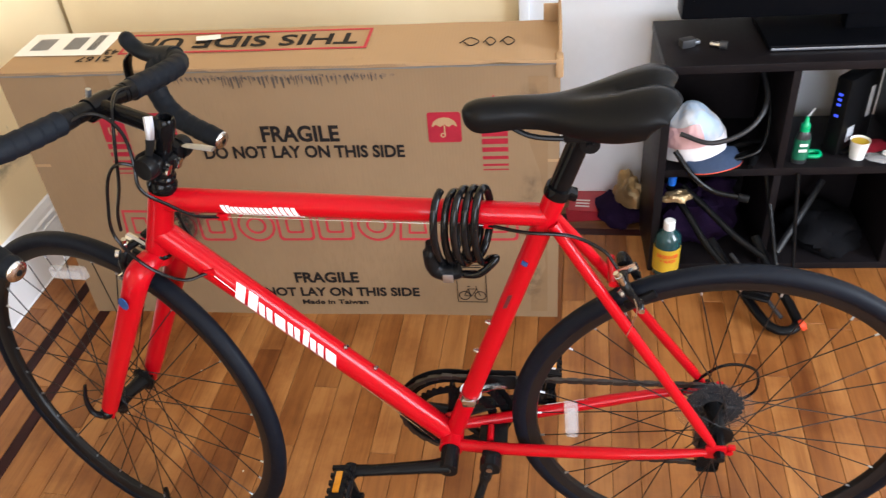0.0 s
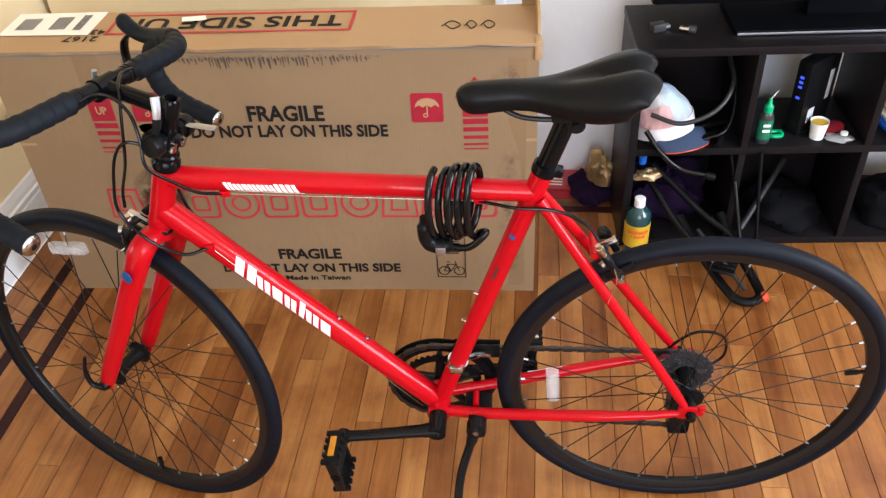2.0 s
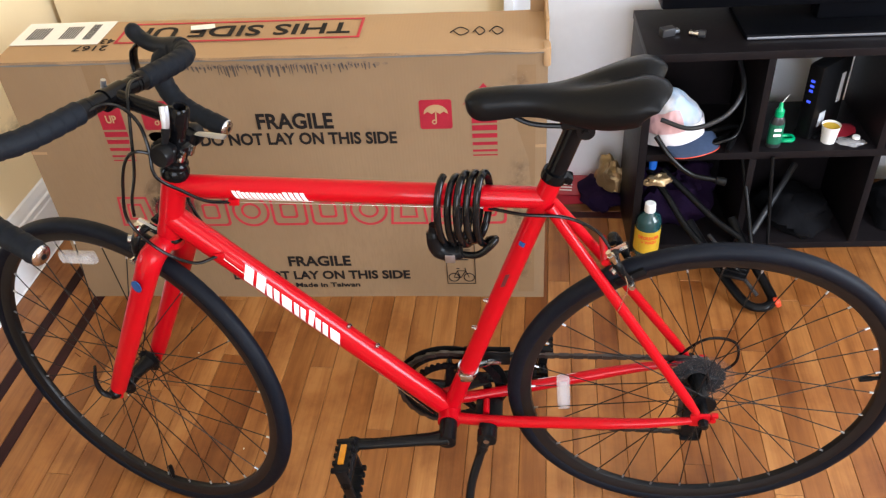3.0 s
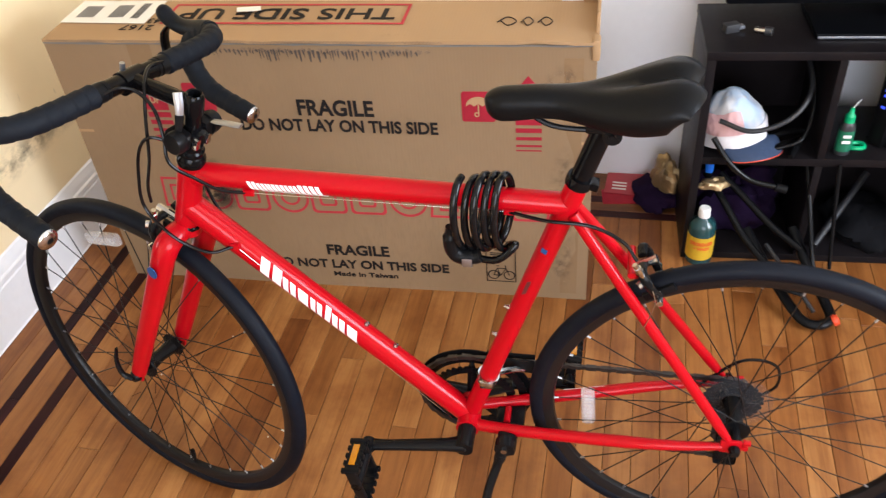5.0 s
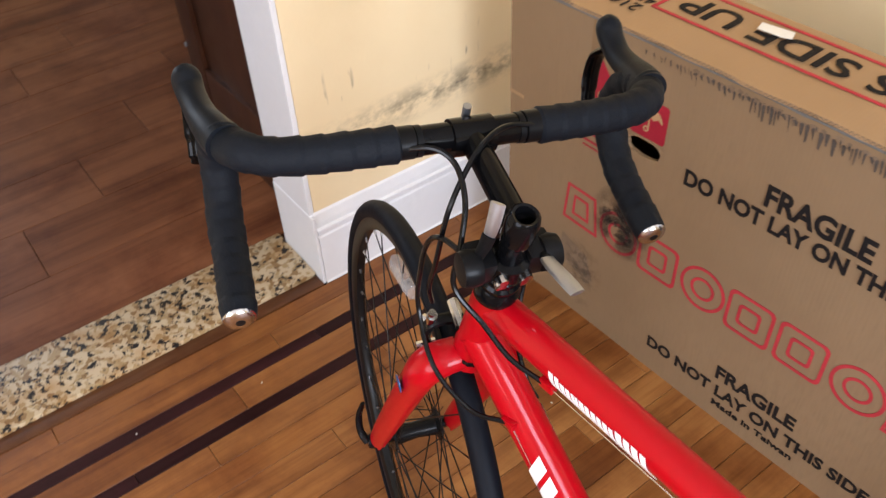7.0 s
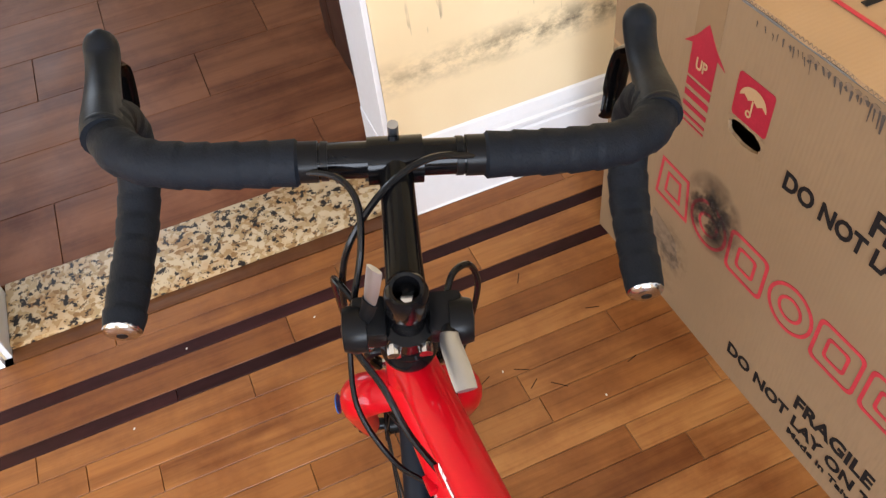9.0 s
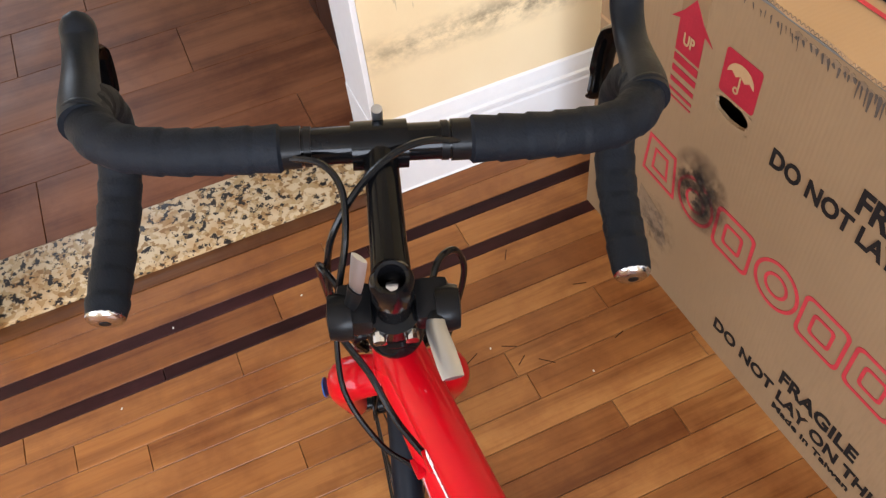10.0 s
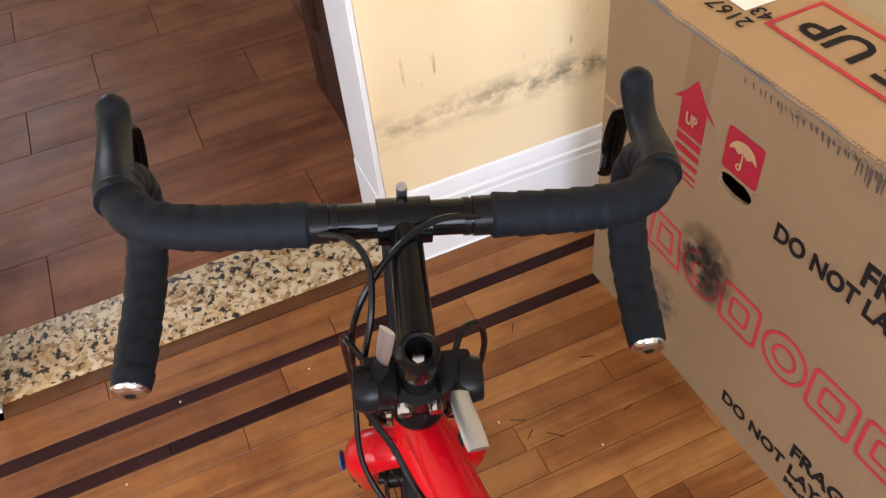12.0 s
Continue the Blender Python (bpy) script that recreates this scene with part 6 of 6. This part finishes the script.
fly = thing("leaflet", pose(1.335, 0.5, 0.004, 0, 0, -6), "red printed leaflet lying on the floor", "paper")
part("sheet", rbox((-0.075, -0.055, 0), (0.075, 0.055, 0.002), 0.0006), M_FLYER, fly)
part("unreadable_bars", joined(*[rbox((-0.055, y, 0.002), (-0.015, y + 0.006, 0.0026), 0) for y in (-0.035, -0.02, -0.005)]), M_PAPER, fly, "pale print")
fly2 = thing("leaflet", pose(1.31, 0.44, 0.001, 0, 0, 5), "red and dark printed leaflet under the other", "paper")
part("sheet", rbox((-0.06, -0.035, 0), (0.06, 0.035, 0.002), 0.0006), M_PRINT_RED, fly2)

# black folding stand and bag sticking out of the lower cube
pump = thing("folding_stand", CAB, "black tubular folding stand leaning out of the lower cube", "stand")
for pts, r in (([(0.05, 0.1, 0.2), (0.09, 0.04, 0.16), (0.14, -0.03, 0.1), (0.2, -0.11, 0.06)], 0.009), ([(0.085, 0.1, 0.2), (0.14, 0.06, 0.16), (0.21, 0.0, 0.11), (0.275, -0.05, 0.08)], 0.009),
               ([(0.27, 0.06, 0.285), (0.285, -0.01, 0.18), (0.3, -0.06, 0.08), (0.31, -0.1, 0.02)], 0.006), ([(0.33, -0.004, 0.3), (0.335, -0.03, 0.2), (0.35, -0.06, 0.03)], 0.005)):
    part("tube", tube(curve_points(pts, 6), r, 10), M_BLACK, pump)
loop_pts = curve_points([(0.15, 0.0, 0.1), (0.2, -0.11, 0.05), (0.238, -0.2, 0.026), (0.262, -0.242, 0.02), (0.295, -0.252, 0.02), (0.322, -0.23, 0.022), (0.318, -0.18, 0.028), (0.29, -0.08, 0.055), (0.262, 0.01, 0.1)], 6)
part("foot_loop", tube(loop_pts, 0.0125, 12, flat=0.8), M_PLASTIC, pump, "black moulded loop at the foot")
plate = joined(rbox((-0.032, -0.1, -0.004), (0.032, 0.1, 0.004), 0.003), *[rbox((-0.028, y, 0.004), (0.028, y + 0.014, 0.009), 0.002) for y in (-0.075, -0.045, -0.015, 0.015, 0.045)])
bmesh.ops.transform(plate, matrix=pose(0.256, -0.125, 0.05, -20, 0, -24), verts=plate.verts)
part("foot_plate", plate, M_PLASTIC, pump, "black ribbed plate inside the loop")
part("red_cap", lathe([(0, 0), (0.013, 0), (0.0145, 0.004), (0.012, 0.012), (0, 0.015)], 16, Matrix.Translation((0.326, -0.238, 0.022)) @ Matrix.Rotation(radians(60), 4, "Y")), M_ORANGE, pump, "small red end cap")
part("strap", tube(curve_points([(0.19, -0.06, 0.1), (0.235, -0.15, 0.075), (0.28, -0.235, 0.045)], 5), 0.005, 8), M_GREYCABLE, pump)
bag = thing("black_bag", on_cab(0.46, 0.13, TH), "black fabric bag slumped in the lower cube", "bag")
M_FABRIC = plain("black_fabric", (0.005, 0.005, 0.006), 0.9, vary=0.2, relief=0.001, spec=0.05)
part("sack", crumple((0.09, 0.1, 0.05), 6.1, 30, 0.4, 0.3), M_FABRIC, bag)
bag2 = thing("black_bag", on_cab(0.76, 0.11, TH), "black fabric bag in the end cube", "bag")
part("sack", crumple((0.1, 0.09, 0.075), 9.1, 30, 0.4, 0.3), M_FABRIC, bag2)
pole = thing("grey_rod", CAB, "thin grey tube leaning in the lower cube", "rod")
part("tube", rod((0.33, 0.03, 0.03), (0.47, 0.2, 0.14), 0.009, 10), M_GREYCABLE, pole)

# lubricant bottle, router, cup, sachet in the middle cube
M_GREEN = plain("green_plastic", (0.0, 0.33, 0.13), 0.3, vary=0.06)
M_GREENLAB = plain("green_label", (0.01, 0.13, 0.07), 0.35, vary=0.15, scale=40)
lube = thing("oil_bottle", on_cab(0.336, 0.03, 0.31), "small dark bottle of chain oil with a green spout", "bottle")
part("flask", lathe([(0, 0), (0.016, 0), (0.0175, 0.003), (0.0175, 0.07), (0.014, 0.082), (0.009, 0.088), (0, 0.088)], 20, Matrix.Diagonal((1, 0.75, 1, 1))), M_USB, lube)
part("label", lathe([(0.0177, 0.012), (0.0182, 0.012), (0.0182, 0.066), (0.0177, 0.066)], 20, Matrix.Diagonal((1, 0.77, 1, 1)), True), M_GREENLAB, lube, "green label")
part("unreadable_bars", joined(*[rbox((-0.009, -0.0148, z), (0.009, -0.0138, z + 0.007), 0) for z in (0.05, 0.035)]), M_CAPW, lube)
part("spout", lathe([(0, 0.086), (0.011, 0.086), (0.011, 0.102), (0.006, 0.108), (0.004, 0.122), (0, 0.122)], 16), M_GREEN, lube, "green plastic spout")
part("straw", rod((0, 0, 0.12), (0.016, 0.006, 0.14), 0.001, 6), M_CAPW, lube)
loop = thing("green_ring", on_cab(0.374, 0.055, 0.31), "green rubber band lying on the shelf", "band")
part("band", tube([(0.017 * math.cos(a), 0.013 * math.sin(a), 0.006 + 0.001 * math.sin(3 * a)) for a in (2 * math.pi * k / 24 for k in range(24))], 0.0055, 8, closed=True), M_GREEN, loop)
rout = thing("router", on_cab(0.462, 0.105, 0.31, -50), "black upright network router with blue lights", "router")
part("casing", rbox((-0.02, -0.064, 0.0), (0.02, 0.064, 0.2), 0.008), M_PLASTIC, rout)
part("foot", rbox((-0.03, -0.05, 0.0), (0.03, 0.05, 0.01), 0.004), M_PLASTIC, rout)
part("sticker", rbox((0.0195, -0.038, 0.03), (0.0212, -0.012, 0.068), 0.0004), M_PRINT_PALE, rout, "white sticker")
part("sticker", rbox((0.0195, 0.026, 0.075), (0.0212, 0.042, 0.155), 0.0004), M_PRINT_PALE, rout, "white sticker")
mm, nt_, b_ = nodes_of("blue_indicator")
b_.inputs["Emission Color"].default_value, b_.inputs["Emission Strength"].default_value = (0.05, 0.1, 1, 1), 1.2
b_.inputs["Base Color"].default_value = (0.02, 0.03, 0.4, 1)
for z in (0.155, 0.142, 0.129, 0.1):
    part("indicator", rbox((-0.006, -0.0652, z), (0.004, -0.0635, z + 0.006), 0.0003), mm, rout, "small blue light")
cup = thing("paper_cup", on_cab(0.474, 0.045, 0.31), "small white paper cup with a yellow and red rim of sauce", "cup")
part("cup_wall", lathe([(0, 0), (0.0165, 0), (0.022, 0.046), (0.0228, 0.048), (0.0214, 0.047), (0.016, 0.003), (0, 0.003)], 24), M_CAPW, cup)
part("contents", lathe([(0, 0.04), (0.0203, 0.04), (0.0203, 0.043), (0, 0.043)], 20), M_YEL, cup, "yellow and red contents")
sach = thing("sachet", on_cab(0.51, 0.09, 0.311, 15), "dark red foil sachet lying on the shelf", "packet")
part("foil", crumple((0.05, 0.03, 0.006), 4.9, 24, 0.3, 0.3), M_PRINT_RED, sach)
zipb = thing("plastic_bag", on_cab(0.525, 0.035, 0.311), "small clear plastic bag with a white button", "bag")
M_CLEAR = plain("clear_plastic", (0.35, 0.34, 0.34), 0.15, alpha=0.55)
part("bag", crumple((0.032, 0.02, 0.008), 7.9, 22, 0.3, 0.4), M_CLEAR, zipb)
part("button", lathe([(0, 0), (0.009, 0), (0.009, 0.006), (0, 0.007)], 14, pose(0.012, 0.0, 0.012)), M_CAPW, zipb, "white round button")

# papers and plates in the end cubes
for k, (z, mat_) in enumerate(((0.311, M_LIGHTER), (0.322, M_PAPER), (0.331, plain("manila_envelope", (0.62, 0.45, 0.22), 0.6)), (0.345, M_PAPER))):
    p = thing("envelope" if k != 3 else "notebook", on_cab(0.735 + 0.012 * k, 0.11 + 0.006 * k, z, 6 - 4 * k), ("blue folder", "white envelope", "brown manila envelope", "white notebook")[k] + " lying in the end cube", "stationery", group="papers in the end cube")
    part("sheets", rbox((-0.09, -0.105, 0), (0.12, 0.09, 0.009 if k != 3 else 0.02), 0.002), mat_, p)
hel = thing("black_bundle", on_cab(0.77, 0.14, 0.366), "glossy black rounded bundle in the upper end cube", "bundle")
part("shell", crumple((0.09, 0.08, 0.085), 11.3, 32, 0.4, 0.12), M_GLOSSBLACK, hel)
dish = thing("woven_plate", on_cab(0.83, 0.03, TOPZ, 0), "pale woven plate lying on the shelf top", "plate")
part("rim", lathe([(0, 0), (0.06, 0.0), (0.09, 0.012), (0.092, 0.014), (0.06, 0.004), (0, 0.004)], 32), plain("pale_wicker", (0.6, 0.48, 0.33), 0.7, relief=0.002, vary=0.25, scale=60), dish)


# ---- floor boards and tiles, piece by piece ----
def board_mesh(name, lx, ly, h, ch, material, z=0.0):
    """A box with its top edge chamfered; its origin lies at its centre on the top face."""
    bm = bmesh.new()
    rings = []
    for dx, dz in ((0, -h), (0, -ch), (ch, 0)):
        rings.append([bm.verts.new((sx * (lx / 2 - dx), sy * (ly / 2 - dx), dz)) for sx, sy in ((-1, -1), (1, -1), (1, 1), (-1, 1))])
    for A, B in zip(rings, rings[1:]):
        for k in range(4):
            bm.faces.new((A[k], A[(k + 1) % 4], B[(k + 1) % 4], B[k]))
    bm.faces.new(rings[-1])
    me = bpy.data.meshes.new(name)
    bm.to_mesh(me)
    bm.free()
    me.materials.append(material)
    return me


made = {}


def lay(name, lx, ly, u, v, z, material, parent, h=0.006, ch=0.0008):
    key = (name, round(lx, 3), round(ly, 3), material.name)
    if key not in made:
        made[key] = board_mesh(name, lx, ly, h, ch, material)
    ob = new(name, made[key])
    ob.parent = parent
    ob.location = (u, v, z)
    return ob


rng = random.Random(11)
GAP = 0.0011


def run_of(name, u, wide, v0, v1, material, parent, lengths, z=0.0, across=False, h=0.006, ch=0.0008, gap=GAP):
    p = v0 - rng.choice(lengths) * rng.random()
    while p < v1 - 0.004:
        n = rng.choice(lengths)
        a, b = max(p, v0), min(p + n, v1)
        if v1 - b < 0.12:
            b = v1
        b2 = round((b - a) / 0.05) * 0.05 if b < v1 and a > v0 else b - a
        if b2 > 0.02:
            zz = z + rng.uniform(-0.0003, 0.0003)
            if across:
                lay(name, b2 - gap, wide - gap, a + b2 / 2, u + wide / 2, zz, material, parent, h, ch)
            else:
                lay(name, wide - gap, b2 - gap, u + wide / 2, a + b2 / 2, zz, material, parent, h, ch)
        p = a + b2
        if b >= v1:
            break


LENS = (0.4, 0.55, 0.7, 0.85, 1.0, 1.2)
V0, V1 = -1.75, 0.752
run_of("board", 0.0, 0.05, V0, 0.984, M_OAK, floor, LENS)
run_of("board", 0.05, 0.053, V0, 0.984, M_OAK, floor, LENS)
run_of("inlay_strip", 0.103, 0.03, V0, 0.85, M_INLAY, floor, (1.2, 1.6))
run_of("board", 0.133, 0.07, V0, 0.82, M_OAK, floor, LENS)
run_of("inlay_strip", 0.203, 0.03, V0, 0.782, M_INLAY, floor, (1.2, 1.6))
u = 0.233
while u < 2.75:
    run_of("board", u, 0.057, V0, V1, M_OAK, floor, LENS)
    u += 0.057
UEND = u
run_of("inlay_strip", 0.752, 0.03, 0.233, UEND, M_INLAY_X, floor, (1.2, 1.6), across=True)
run_of("board", 0.782, 0.038, 0.233, UEND, M_OAK_X, floor, LENS, across=True)
run_of("inlay_strip", 0.82, 0.03, 0.233, UEND, M_INLAY_X, floor, (1.2, 1.6), across=True)
run_of("board", 0.85, 0.067, 0.233, UEND, M_OAK_X, floor, LENS, across=True)
run_of("board", 0.917, 0.067, 0.233, UEND, M_OAK_X, floor, LENS, across=True)


def far_boards():
    verts, faces = [], []
    def add(u0, u1, v0, v1):
        n = len(verts)
        g = GAP / 2
        verts.extend([(u0 + g, v0 + g, 0), (u1 - g, v0 + g, 0), (u1 - g, v1 - g, 0), (u0 + g, v1 - g, 0), (u0 + g, v0 + g, -0.006), (u1 - g, v0 + g, -0.006), (u1 - g, v1 - g, -0.006), (u0 + g, v1 - g, -0.006)])
        faces.extend([(n, n + 1, n + 2, n + 3), (n, n + 4, n + 5, n + 1), (n + 1, n + 5, n + 6, n + 2), (n + 2, n + 6, n + 7, n + 3), (n + 3, n + 7, n + 4, n)])
    k = 0.0
    while k < 4.2:
        lo = -3.2
        top = V0 if k < UEND else 0.985
        while lo < top - 0.01:
            hi = min(top, lo + rng.choice(LENS))
            add(k, min(4.2, k + 0.057), lo, hi)
            lo = hi
        k += 0.057
        if k < UEND < k + 0.057:
            k = UEND
    me = bpy.data.meshes.new("far_boards")
    me.from_pydata(verts, [], faces)
    me.materials.append(M_OAK)
    ob = new("far_boards", me)
    ob.parent = floor
    ob.matrix_parent_inverse = Matrix.Identity(4)
    return tagged(ob, "oak boards of the rest of the floor", kind="stuff")


far_boards()
u = -0.214 - 0.21
row = 0
while u > -2.9:
    p = -2.6 + (row % 3) * 0.21
    while p < 1.6:
        a, b = max(p, -2.6), min(p + 0.63, 1.6)
        if b - a > 0.02:
            lay("tile", 0.21 - 0.0016, b - a - 0.0016, u + 0.105, (a + b) / 2, 0.009 + rng.uniform(-0.0003, 0.0003), M_TILE, kitchen_floor, 0.007, 0.0008)
        p += 0.63
    u -= 0.21
    row += 1

# scratches and paint specks on the boards by the carton
M_SCRATCH = plain("dark_scratch", (0.035, 0.013, 0.006), 0.7, spec=0.1)
M_SPECK = plain("white_speck", (0.6, 0.58, 0.54), 0.6)
INV = ROOM.inverted()
for k in range(9):
    p = INV @ V((rng.uniform(0.03, 0.34), rng.uniform(-0.42, -0.1), 0))
    ob = part("scratch", rbox((-0.0009, -rng.uniform(0.008, 0.024), 0), (0.0009, rng.uniform(0.008, 0.02), 0.0005), 0), M_SCRATCH, floor, smooth=False)
    ob.matrix_local = pose(p.x, p.y, 0.0001, 0, 0, rng.uniform(-60, 60))
for x, y in ((0.23, -0.35), (-0.11, -0.87), (-0.06, -0.62), (0.36, -0.21), (0.55, -0.5), (0.02, -1.0)):
    p = INV @ V((x, y, 0))
    ob = part("speck", rbox((-0.0022, -0.0014, 0), (0.0022, 0.0014, 0.0008), 0.0003), M_SPECK, floor, smooth=False)
    ob.matrix_local = pose(p.x, p.y, 0.0002, 0, 0, rng.uniform(0, 180))
